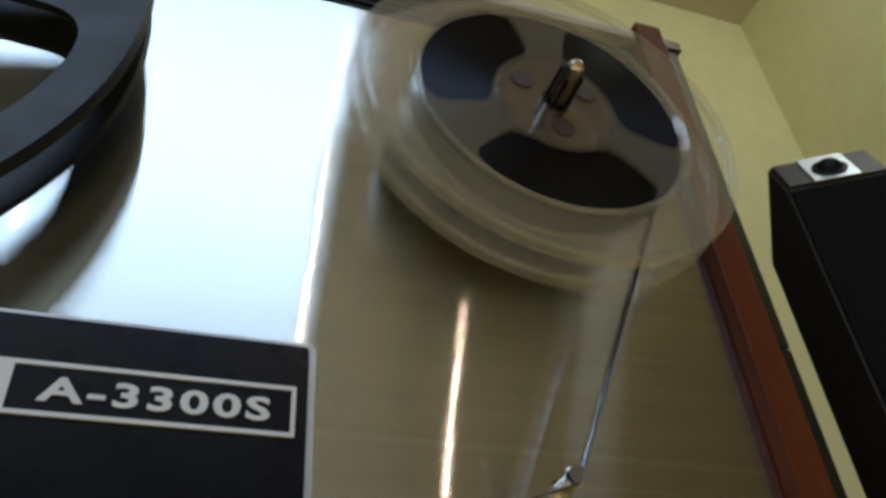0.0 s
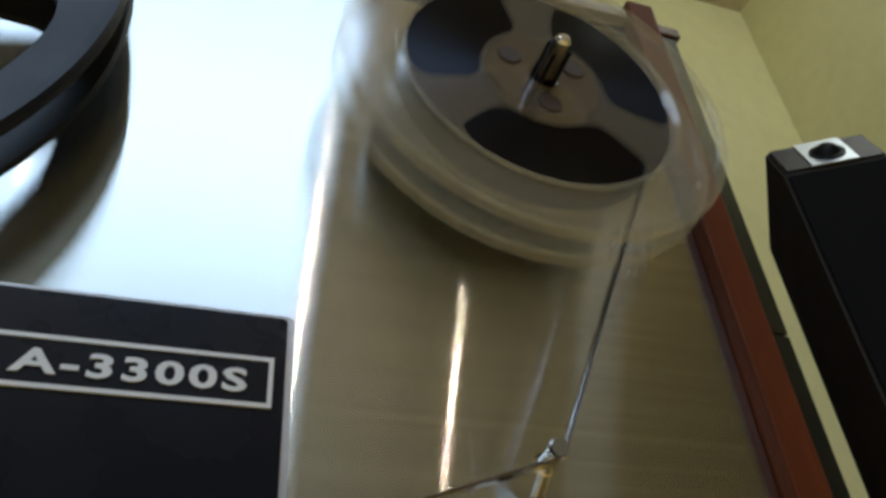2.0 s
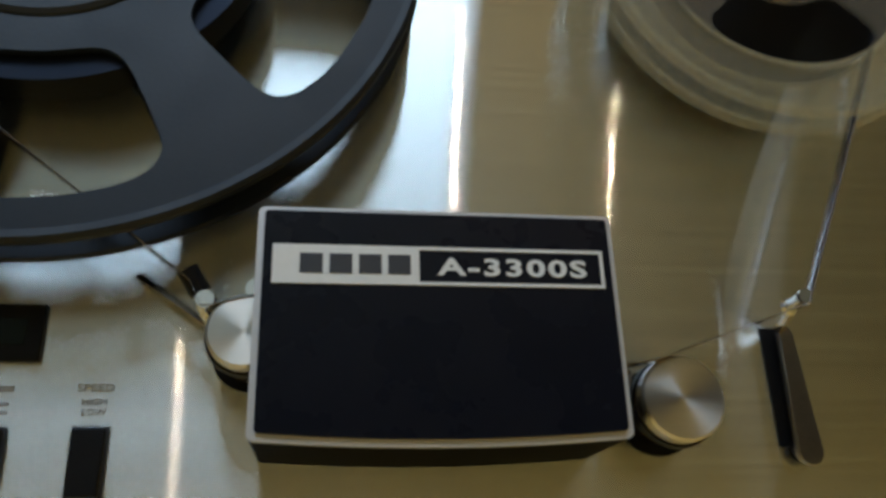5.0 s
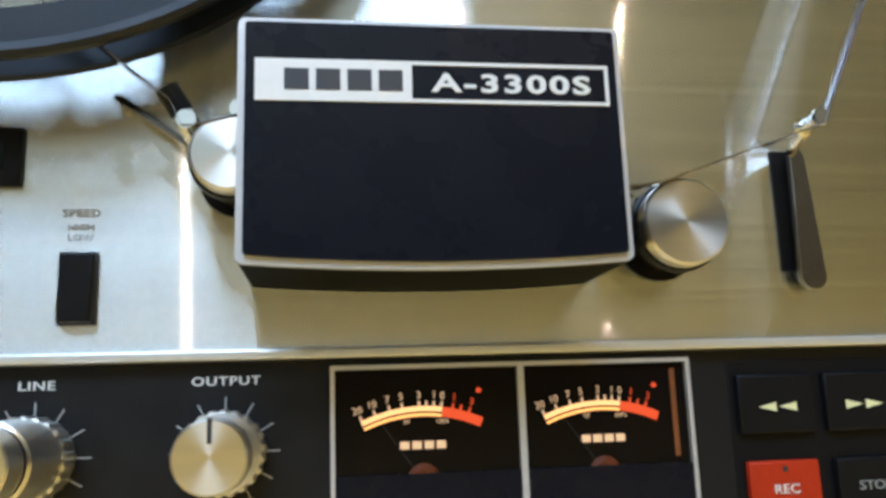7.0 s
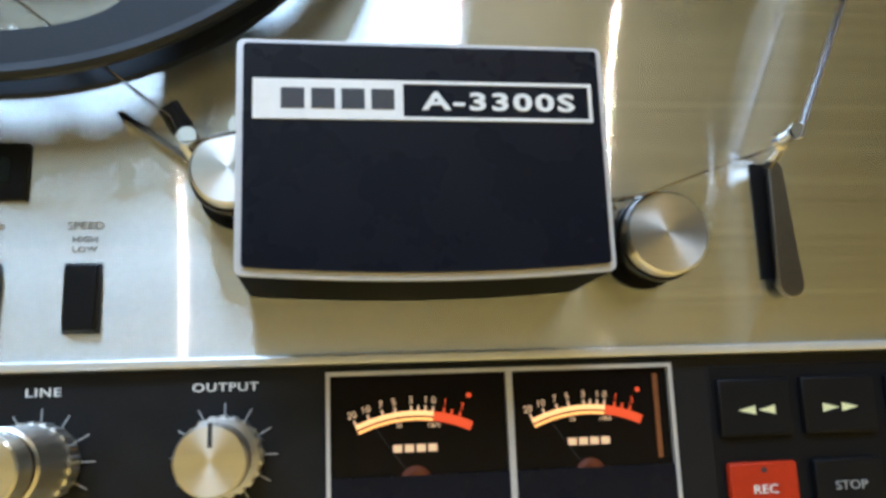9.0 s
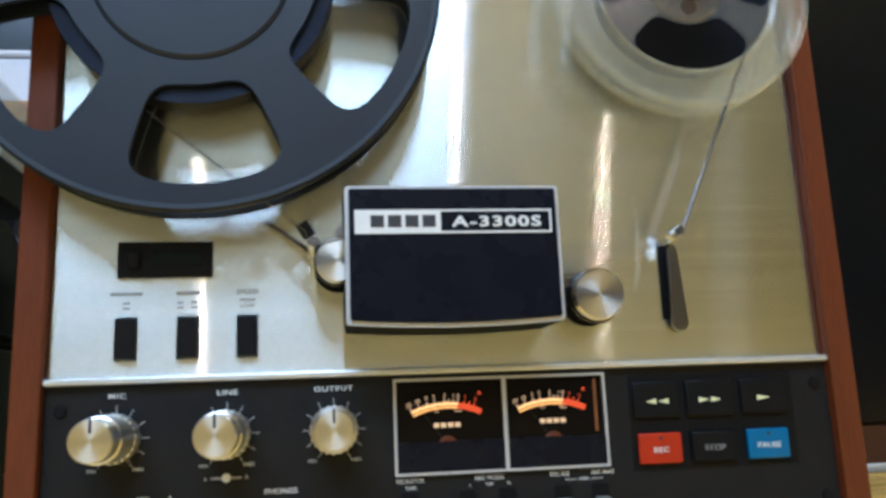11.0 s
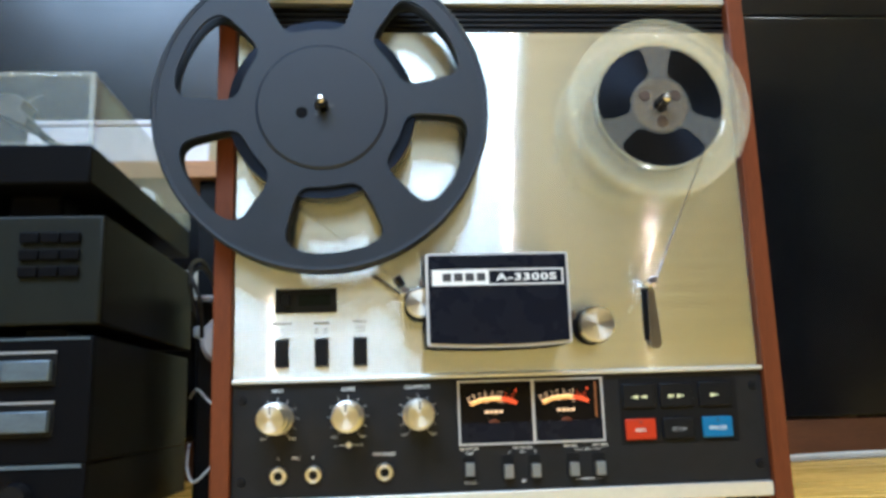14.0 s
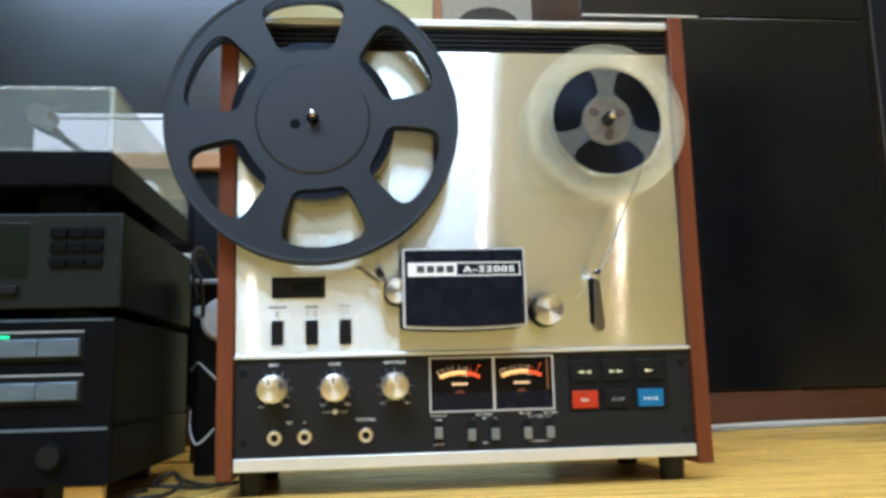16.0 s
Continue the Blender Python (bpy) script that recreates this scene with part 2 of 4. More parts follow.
def lathe(profile, seg=64, centre=(0, 0, 0), closed=False):
    """Turned round the y axis: profile of (radius, y)."""
    bm = bmesh.new()
    rings = []
    for r, y in profile:
        if r < 1e-6:
            rings.append([bm.verts.new((centre[0], centre[1] + y, centre[2]))])
        else:
            rings.append([bm.verts.new((centre[0] + r * math.cos(2 * math.pi * k / seg), centre[1] + y,
                                        centre[2] + r * math.sin(2 * math.pi * k / seg))) for k in range(seg)])
    pairs = list(zip(rings, rings[1:])) + ([(rings[-1], rings[0])] if closed else [])
    for a, b in pairs:
        for k in range(seg):
            j = (k + 1) % seg
            if len(a) == 1 and len(b) == 1:
                continue
            if len(a) == 1:
                bm.faces.new((a[0], b[j], b[k]))
            elif len(b) == 1:
                bm.faces.new((a[k], a[j], b[0]))
            else:
                bm.faces.new((a[k], a[j], b[j], b[k]))
    return bm


def prism(poly, y0, y1, bevel=0.0):
    """An outline in x and z, drawn out from y0 to y1."""
    bm = bmesh.new()
    a = [bm.verts.new((x, y0, z)) for x, z in poly]
    b = [bm.verts.new((x, y1, z)) for x, z in poly]
    bm.faces.new(a)
    bm.faces.new(b[::-1])
    for k in range(len(poly)):
        j = (k + 1) % len(poly)
        bm.faces.new((a[k], b[k], b[j], a[j]))
    bmesh.ops.recalc_face_normals(bm, faces=bm.faces)
    if bevel:
        bmesh.ops.bevel(bm, geom=list(bm.edges), offset=bevel, segments=2, affect="EDGES", profile=0.5)
    return bm


def tube(points, r, seg=8, sub=6):
    """A round cable along a smooth line through the points."""
    p = [Vector(q) for q in points]
    line = []
    for k in range(len(p) - 1):
        a, b, c, d = p[max(k - 1, 0)], p[k], p[k + 1], p[min(k + 2, len(p) - 1)]
        for s in range(sub):
            u = s / sub
            line.append(0.5 * ((2 * b) + (c - a) * u + (2 * a - 5 * b + 4 * c - d) * u * u + (3 * b - a - 3 * c + d) * u ** 3))
    line.append(p[-1])
    bm = bmesh.new()
    rings = []
    for k, q in enumerate(line):
        t = (line[min(k + 1, len(line) - 1)] - line[max(k - 1, 0)]).normalized()
        side = t.cross(Vector((0.13, 0.27, 0.95))).normalized()
        up = side.cross(t)
        rings.append([bm.verts.new(q + r * (math.cos(2 * math.pi * s / seg) * side + math.sin(2 * math.pi * s / seg) * up)) for s in range(seg)])
    for a, b in zip(rings, rings[1:]):
        for s in range(seg):
            bm.faces.new((a[s], a[(s + 1) % seg], b[(s + 1) % seg], b[s]))
    bm.faces.new(rings[0])
    bm.faces.new(rings[-1][::-1])
    return bm


def ring_plate(r_in, r_out, y0, y1, holes, h_mid, h_half, half_angle, phase, power=4.0, rim=0.0012):
    """A flange with windows: a disc with a bore and rounded openings between its spokes."""
    th = []
    for k in range(holes):
        c = phase + 2 * math.pi * k / holes
        for j in range(25):
            u = math.sin(math.pi / 2 * (2 * j / 24 - 1))
            th.append((c + half_angle * u, u))
        gap = 2 * math.pi / holes - 2 * half_angle
        for j in range(1, 5):
            th.append((c + half_angle + gap * j / 5, 2.0))
    verts, faces = [], []
    for a, u in th:
        s = h_half * max(0.0, 1 - abs(u) ** power) ** (1 / power) if abs(u) <= 1 else 0.0
        rs = [(r_in, 0), (h_mid - s, 0), (h_mid + s, 0), (r_out - rim, 0), (r_out, rim)]
        for side in (0, 1):
            for r, inset in rs:
                y = (y0 + inset) if side == 0 else (y1 - inset)
                verts.append((r * math.cos(a), y, r * math.sin(a)))
    m = len(th)
    for k in range(m):
        j = (k + 1) % m
        p, q = 10 * k, 10 * j
        for i in (0, 2, 3):
            faces.append((p + i, p + i + 1, q + i + 1, q + i))
            faces.append((p + 5 + i, q + 5 + i, q + 5 + i + 1, p + 5 + i + 1))
        faces.append((p + 4, p + 9, q + 9, q + 4))
        faces.append((p, q, q + 5, p + 5))
        if abs(th[k][1]) <= 1 and abs(th[j][1]) <= 1:
            faces.append((p + 1, p + 6, q + 6, q + 1))
            faces.append((p + 2, q + 2, q + 7, p + 7))
    me = bpy.data.meshes.new("flange")
    me.from_pydata(verts, [], faces)
    bm = bmesh.new()
    bm.from_mesh(me)
    bpy.data.meshes.remove(me)
    bmesh.ops.remove_doubles(bm, verts=bm.verts, dist=1e-6)
    return bm


def letters(text, x, y, z, height, material, parent, name="lettering", align="CENTER", stretch=1.0, depth=0.0002, bold=0.0, turn=0, spread=1.0):
    """Words that face the front (towards -y), as a mesh."""
    cu = bpy.data.curves.new("letters", "FONT")
    cu.body, cu.size, cu.extrude, cu.align_x, cu.align_y, cu.offset = text, height * 1.4, depth, align, "CENTER", bold
    cu.resolution_u = 3
    cu.space_character = spread
    ob = bpy.data.objects.new("letters", cu)
    me = bpy.data.meshes.new_from_object(ob)
    bpy.data.objects.remove(ob)
    me.transform(pose(x, y, z, 90, 0, 0) @ pose(0, 0, 0, 0, 0, turn) @ Matrix.Diagonal((stretch, 1, 1, 1)))
    me.name = name
    return meshed(name, me, material, parent, smooth=False)


def bars(rows, y, material, parent, name="print"):
    """Print too small to read, as plain bars: rows of x0, x1, z0, z1."""
    for x0, x1, z0, z1 in rows:
        part(name, slab(x0, x1, y - 0.0002, y + 0.0002, z0, z1), material, parent, smooth=False)


# ---- the room ----
floor = tagged(made("floor", slab(ROOM_X0 - 0.2, ROOM_X1 + 0.2, ROOM_Y0 - 0.2, ROOM_Y1 + 0.2, -0.1, 0.0), FLOOR),
               "golden yellow polished wood floor", "floor", kind="structure")
wall_back = tagged(made("wall_back", slab(ROOM_X0 - 0.2, ROOM_X1 + 0.2, ROOM_Y1, ROOM_Y1 + 0.2, 0, ROOM_Z), WALL),
                   "pale lemon yellow painted wall", "wall", kind="structure")
wall_right = tagged(made("wall_right", slab(WALL_X1, WALL_X1 + 0.12, -0.15, ROOM_Y1, 0, ROOM_Z), WALL),
                    "pale lemon yellow painted wall", "wall", kind="structure")
# Unseen closing walls, kept dark so the faceplate reflects less light.
wall_far = tagged(made("wall_far", slab(ROOM_X1, ROOM_X1 + 0.2, ROOM_Y0 - 0.2, ROOM_Y1, 0, ROOM_Z), PLAIN),
                  "unseen dark grey wall, closing the room and dimming reflections", "wall", kind="structure")
wall_left = tagged(made("wall_left", slab(ROOM_X0 - 0.2, ROOM_X0, ROOM_Y0 - 0.2, ROOM_Y1, 0, ROOM_Z), PLAIN),
                   "unseen dark grey wall, closing the room and dimming reflections", "wall", kind="structure")
ceiling = tagged(made("ceiling", slab(ROOM_X0 - 0.2, ROOM_X1 + 0.2, ROOM_Y0 - 0.2, ROOM_Y1 + 0.2, ROOM_Z, ROOM_Z + 0.15), CEIL),
                 "cream painted ceiling", "ceiling", kind="structure")
# Unseen front wall, pale above and dark below only to shade the faceplate's reflection.
wall_front = tagged(made("wall_front", slab(ROOM_X0, ROOM_X1, ROOM_Y0 - 0.2, ROOM_Y0, 1.0, ROOM_Z), UPPER),
                    "unseen pale upper wall, added to brighten the faceplate's reflection", "wall", kind="structure")
wall_front_low = tagged(made("wall_front_low", slab(ROOM_X0, ROOM_X1, ROOM_Y0 - 0.2, ROOM_Y0 + 0.012, 0, 1.0), LOWDARK),
                   "unseen dark lower wall, added to darken the faceplate's reflection", "wall", kind="structure")
panel_light = empty("ceiling_light", (LIGHT_X0 + LIGHT_X1) / 2, LIGHT_Y, LIGHT_Z + 0.004, "wide white ceiling light panel on hangers", "ceiling light")
part("housing", slab(-1.23, 1.23, -LIGHT_D / 2 - 0.02, LIGHT_D / 2 + 0.02, 0.0, 0.05, bevel=0.004), WHITEP, panel_light)
for x in (-0.9, 0.9):
    part("hanger", slab(x - 0.01, x + 0.01, -0.01, 0.01, 0.05, ROOM_Z - LIGHT_Z - 0.005), WHITEP, panel_light)


def wall_lamp(x, y, z):
    e = empty("wall_lamp", x, y, z, "brass wall lamp with a warm bulb on a long arm", "lamp", "wall lamps")
    part("bracket", slab(-0.012, 0.012, ROOM_Y0 - y + 0.0005, 0.0, -0.012, 0.012, bevel=0.003), GOLD, e)
    part("socket", lathe([(0, -0.025), (0.018, -0.025), (0.018, 0.02), (0, 0.02)], 24), GOLD, e)
    return e


for b in BULBS:
    wall_lamp(*b)


cl = empty("ceiling_lamp", CEIL_LAMP[0], CEIL_LAMP[1], ROOM_Z, "round white ceiling lamp on a short stem", "lamp")
for nm, prof in (("rose", [(0, 0.0), (0.06, 0.0), (0.055, 0.016), (0, 0.016)]), ("stem", [(0, 0.016), (0.008, 0.016), (0.008, 0.028), (0, 0.028)])):
    bm = lathe(prof, 32)
    bmesh.ops.rotate(bm, cent=(0, 0, 0), matrix=Matrix.Rotation(radians(-90), 3, "X"), verts=bm.verts)
    part(nm, bm, WHITEP, cl)


# ---- tall cabinets behind the deck ----
def cabinet(x0, x1, y0, y1, z1, seam):
    e = empty("cabinet", (x0 + x1) / 2, (y0 + y1) / 2, 0, "tall black lacquered cabinet with dark brown wooden top, side and plinth",
              "cabinet", "cabinets along the back wall")
    w, d = (x1 - x0) / 2, (y1 - y0) / 2
    part("body", slab(-w + 0.002, w - 0.002, -d + 0.022, d - 0.002, 0.062, z1 - 0.03), DOORB, e)
    part("side_panel", slab(-w, -w + 0.018, -d + 0.021, d, 0.0, z1 - 0.0285, bevel=0.001), BROWN, e, "dark brown wooden side")
    part("side_panel", slab(w - 0.018, w, -d + 0.021, d, 0.0, z1 - 0.0285, bevel=0.001), DOORB, e)
    part("top_board", slab(-w - 0.004, w + 0.012, -d - 0.006, d, z1 - 0.028, z1, bevel=0.002), BROWN, e, "dark brown wooden top board")
    part("plinth", slab(-w + 0.018, w - 0.018, -d + 0.006, -d + 0.03, 0.0, 0.060, bevel=0.001), BROWN, e, "dark brown wooden plinth")
    part("door", slab(-w, w, -d, -d + 0.02, 0.064, seam - 0.0015, bevel=0.0015), DOORB, e)
    part("door", slab(-w, w, -d, -d + 0.02, seam + 0.0025, z1 - 0.030, bevel=0.0015), DOORB, e)
    # Highlight along the seam's left end, put in as a pale strip.
    part("edge_strip", slab(-w, -w + 0.22, -d - 0.0012, -d + 0.004, seam - 0.001, seam + 0.002), TRIM, e, "thin pale strip standing in for the highlight on the seam")
    return e


cabinet(0.315, 0.925, 0.65, 1.075, 1.52, 0.752)
cabinet(-1.25, -0.30, 0.65, 1.075, 1.52, 1.10)

# framed print on the back wall
pic = empty("framed_picture", 0.21, ROOM_Y1 - 0.012, 0.86, "framed print of a dark rounded shape on beige paper", "picture")
part("backing", slab(-0.115, 0.115, 0.0, 0.01, -0.15, 0.15), PAPER, pic)
part("frame", slab(-0.13, -0.112, -0.012, 0.012, -0.165, 0.165, bevel=0.002), SHELFW, pic)
part("frame", slab(0.112, 0.13, -0.012, 0.012, -0.165, 0.165, bevel=0.002), SHELFW, pic)
part("frame", slab(-0.112, 0.112, -0.012, 0.012, 0.147, 0.165, bevel=0.002), SHELFW, pic)
part("frame", slab(-0.112, 0.112, -0.012, 0.012, -0.165, -0.147, bevel=0.002), SHELFW, pic)
blob = [(0.07 * math.cos(a) * (1 + 0.12 * math.sin(3 * a)), 0.035 + 0.075 * math.sin(a) * (1 + 0.1 * math.cos(2 * a))) for a in [k * math.pi / 20 for k in range(40)]]
part("printed_shape", prism(blob, -0.001, 0.0), PRINTD, pic)

# skirting cable on the floor
tagged(made("cable", tube([(0.12, 0.50, 0.006), (0.30, 0.54, 0.006), (0.46, 0.585, 0.006), (0.62, 0.615, 0.007), (0.85, 0.635, 0.006), (1.3, 0.66, 0.006)], 0.0040), CABLEW),
             "pale grey cable lying along the cabinet plinth", "cable")
tagged(made("cable", tube([(0.12, 0.465, 0.004), (0.30, 0.508, 0.004), (0.46, 0.556, 0.004), (0.62, 0.590, 0.004), (0.85, 0.612, 0.004), (1.3, 0.630, 0.004)], 0.0030), CABLEG),
              "grey cable lying along the cabinet plinth", "cable")


# ---- slim tower speaker ----
def tower_speaker():
    e = empty("tower_speaker", 0.633, 0.298, 0.0, "slim black tower speaker with a sloped head and silver tweeter plate", "speaker")
    e.rotation_euler = (0, 0, math.atan2(-0.051, 0.087))
    w, d, zf, zt, zb = 0.113, 0.146, 0.704, 0.766, 0.710
    s = 0.029

    def side(x0, x1):
        bm = bmesh.new()
        prof = [(0, 0.03), (d, 0.03), (d, zb), (s, zt), (0, zf)]
        a = [bm.verts.new((x0, y, z)) for y, z in prof]
        b = [bm.verts.new((x1, y, z)) for y, z in prof]
        bm.faces.new(a)
        bm.faces.new(b[::-1])
        for k in range(5):
            bm.faces.new((a[k], b[k], b[(k + 1) % 5], a[(k + 1) % 5]))
        bmesh.ops.recalc_face_normals(bm, faces=bm.faces)
        bmesh.ops.bevel(bm, geom=list(bm.edges), offset=0.0025, segments=2, affect="EDGES")
        return bm

    part("body", side(0, w), SPKSIDE, e)
    part("grille", slab(0.003, w - 0.003, -0.004, 0.0, 0.05, zf - 0.004, bevel=0.0015), GRILLE, e, "black cloth grille")
    tilt = math.atan2(s, zt - zf)
    ln = math.hypot(s, zt - zf)
    head = slab(0.004, w - 0.004, -0.003, 0.0, 0.003, ln - 0.003, bevel=0.001)
    o = part("head_panel", head, SPKTOP, e)
    o.matrix_basis = pose(0, 0, zf, -math.degrees(tilt))
    pl = part("tweeter_plate", slab(w / 2 - 0.0255, w / 2 + 0.0255, -0.005, -0.003, 0.002, ln - 0.002, bevel=0.0008), SILVERP, e, "silver tweeter plate")
    pl.matrix_basis = o.matrix_basis
    part("dome", lathe([(0.019, 0.0), (0.019, -0.002), (0.015, -0.003), (0.010, -0.008), (0.005, -0.011), (0, -0.012)], 32, (w / 2, -0.005, ln * 0.42)), BLACK, pl, "black tweeter dome")
    part("base", slab(0.004, w - 0.004, 0.004, d - 0.004, 0, 0.03, bevel=0.004), BLACK, e)
    return e


tower_speaker()


# ---- hi-fi stack ----
SX = -0.299   # right-hand side of the stack


def hifi_feet(e, w, d, h, material=BLACK):
    for x in (-w + 0.05, w - 0.05):
        for y in (0.05, d - 0.04):
            f = lathe([(0, 0), (0.02, 0), (0.022, h), (0, h)], 24)
            bmesh.ops.rotate(f, cent=(0, 0, 0), matrix=Matrix.Rotation(radians(90), 3, "X"), verts=f.verts)
            bmesh.ops.translate(f, vec=(x, y, 0), verts=f.verts)
            part("foot", f, material, e)


def stereo_amplifier():
    w, d, z0 = 0.215, 0.29, 0.0
    e = empty("stereo_amplifier", SX - w, -0.044, 0, "low black stereo amplifier with round knobs on the floor", "amplifier", "hi-fi stack")
    part("body", slab(-w, w, 0.004, d, 0.022, 0.0685, bevel=0.002), HIFI, e)
    part("front_panel", slab(-w, w, 0.0, 0.006, 0.022, 0.0685, bevel=0.0015), HIFI, e)
    part("edge_strip", slab(-w + 0.003, w - 0.003, -0.0012, 0.001, 0.0655, 0.0680), HIFIKEY, e, "grey edge strip")
    for x in (w - 0.134, w - 0.20, w - 0.27):
        k = part("knob", lathe([(0, -0.016), (0.013, -0.016), (0.0145, -0.014), (0.0155, 0.0), (0, 0.0)], 40, (x, 0, 0.044)), BLACK, e)
        part("pointer", slab(x - 0.0006, x + 0.0006, -0.0166, -0.0158, 0.048, 0.057), GREYP, k)
    part("knob", lathe([(0, -0.010), (0.009, -0.010), (0.011, 0.0), (0, 0.0)], 32, (w - 0.045, 0, 0.046)), BLACK, e)
    hifi_feet(e, w, d, 0.022)
    part("foot_cap", slab(w - 0.038, w - 0.006, 0.008, 0.018, 0.002, 0.0218, bevel=0.002), GOLD, e, "gold-coloured foot")
    return e


def cassette_deck():
    w, d = 0.2155, 0.285
    e = empty("cassette_deck", SX - w + 0.001, -0.044, 0.0686, "black cassette deck with two rows of grey piano keys", "cassette deck", "hi-fi stack")
    h = 0.0885
    part("body", slab(-w, w, 0.004, d, 0.0, h, bevel=0.002), HIFI, e)
    part("front_panel", slab(-w, w, 0.0, 0.006, 0.0, h - 0.001, bevel=0.0015), HIFI, e)
    part("edge_strip", slab(-w + 0.002, w - 0.002, -0.0008, 0.001, h - 0.003, h - 0.0015), HIFIKEY, e)
    for z in (0.0215, 0.0565):
        part("key_slot", slab(-0.02, w - 0.024, -0.001, 0.001, z - 0.003, z + 0.0215, bevel=0.0004), BLACK, e)
        part("slot_edge", slab(-0.02, w - 0.024, -0.0022, 0.001, z + 0.0195, z + 0.0210), GREYP, e)
        for k in range(6):
            x1 = w - 0.0265 - k * 0.0325
            part("key", slab(x1 - 0.0324, x1, -0.007, 0.0, z, z + 0.0145, bevel=0.0012), HIFIKEY, e, "grey piano key")
    part("indicator", slab(w - 0.102, w - 0.083, -0.0080, -0.0005, 0.0722, 0.0738), GREENLED, e, "lit green indicator")
    bars([(w - 0.052, w - 0.026, h - 0.013, h - 0.0115)], -0.0004, GREYP, e)
    return e


def tuner():
    w, d = 0.214, 0.28
    e = empty("tuner", SX - w + 0.004, -0.042, 0.1571 + 0.008, "black radio tuner with a dark display and small preset keys", "tuner", "hi-fi stack")
    h = 0.081
    part("body", slab(-w, w, 0.004, d, 0.0, h, bevel=0.002), HIFI, e)
    part("front_panel", slab(-w, w, 0.0, 0.006, 0.0, h - 0.001, bevel=0.002), HIFIG, e, "dark green-grey front panel")
    part("display", slab(-0.09, w - 0.075, -0.0006, 0.002, 0.025, 0.072, bevel=0.0005), DISPLAY, e, "dark glass display")
    for r in range(3):
        for c in range(3):
            x = w - 0.058 + c * 0.0145
            z = 0.063 - r * 0.0125
            part("preset_key", slab(x, x + 0.0136, -0.004, 0.0, z - 0.004, z + 0.004, bevel=0.001), HIFI, e)
    part("power_key", slab(w - 0.098, w - 0.082, -0.005, 0.0, 0.012, 0.019, bevel=0.001), BLACK, e)
    part("power_key", slab(w - 0.118, w - 0.102, -0.005, 0.0, 0.012, 0.019, bevel=0.001), BLACK, e)
    for x in (-w + 0.05, w - 0.05):
        for y in (0.05, d - 0.04):
            part("foot", slab(x - 0.015, x + 0.015, y - 0.015, y + 0.015, -0.008, 0.0), BLACK, e)
    return e


def turntable():
    w, d = 0.212, 0.31
    e = empty("turntable", SX - w - 0.006, -0.046, 0.2463, "black turntable under a closed clear dust cover", "turntable", "hi-fi stack")
    part("plinth", slab(-w, w, 0.0, d, 0.022, 0.052, bevel=0.002), HIFI, e)
    for x in (-w + 0.05, w - 0.05):
        for y in (0.05, d - 0.05):
            part("foot", slab(x - 0.02, x + 0.02, y - 0.02, y + 0.02, 0.0, 0.022, bevel=0.003), HIFI, e)
    t = 0.003
    z0, z1 = 0.0525, 0.108
    lid = part("dust_cover", slab(-w, w, 0.0, d, z1 - t, z1, bevel=0.001), SMOKE, e, "clear plastic dust cover")
    for a in ((-w, w, 0.0, t, z0, z1 - t), (-w, w, d - t, d, z0, z1 - t), (-w, -w + t, t, d - t, z0, z1 - t), (w - t, w, t, d - t, z0, z1 - t)):
        part("cover_wall", slab(*a), SMOKE, lid)
    part("cover_edge", slab(w - 0.0035, w + 0.0006, -0.0006, 0.003, z0, z1), COVEDGE, lid)
    part("cover_edge", slab(-w, w, -0.0006, 0.0022, z1 - 0.0020, z1 + 0.0006), COVEDGE, lid)
    part("cover_edge", slab(-w, w, -0.0006, 0.0022, z0, z0 + 0.0014), COVEDGE, lid)
    pl = lathe([(0, 0), (0.148, 0), (0.150, 0.004), (0.150, 0.012), (0, 0.012)], 72)
    bmesh.ops.rotate(pl, cent=(0, 0, 0), matrix=Matrix.Rotation(radians(90), 3, "X"), verts=pl.verts)
    bmesh.ops.translate(pl, vec=(-0.05, 0.155, 0.0525), verts=pl.verts)
    part("platter", pl, RUBBER, e)
    arm = part("tonearm", tube([(0.152, 0.040, 0.080), (0.158, 0.055, 0.074), (0.166, 0.110, 0.072), (0.174, 0.20, 0.073), (0.176, 0.25, 0.074)], 0.0032), SHELL, e, "grey tonearm")
    part("arm_pillar", slab(0.162, 0.188, 0.215, 0.245, 0.0525, 0.072, bevel=0.004), BLACK, arm)
    part("counterweight", lathe([(0, -0.016), (0.013, -0.016), (0.014, 0.0), (0.013, 0.016), (0, 0.016)], 24, (0.177, 0.266, 0.074)), TRIM, arm)
    HS = [(0.112, 0.094), (0.116, 0.078), (0.132, 0.071), (0.143, 0.066), (0.146, 0.074), (0.137, 0.083), (0.141, 0.092), (0.132, 0.098), (0.120, 0.098)]
    hs = part("headshell", prism([(0.145 + (x - 0.128) * 0.78, 0.086 + (z - 0.084) * 0.82) for x, z in HS], 0.014, 0.040, bevel=0.0016), SHELL, arm, "brownish grey headshell")
    part("finger_lift", tube([(0.154, 0.022, 0.092), (0.162, 0.018, 0.096), (0.169, 0.016, 0.097)], 0.0011), CHROME, hs)
    return e


stereo_amplifier()
cassette_deck()
tuner()
turntable()

# low wooden stand behind the stack, with a white box and plugs
stand = empty("low_stand", -0.36, 0.42, 0.0, "low orange wooden stand behind the hi-fi stack", "stand")
part("top_board", slab(-0.32, 0.085, -0.085, 0.10, 0.381, 0.403, bevel=0.002), SHELFW, stand)
for x in (-0.31, 0.045):
    for y in (-0.07, 0.06):
        part("leg", slab(x, x + 0.03, y, y + 0.03, 0.0, 0.381, bevel=0.002), BLACK, stand)
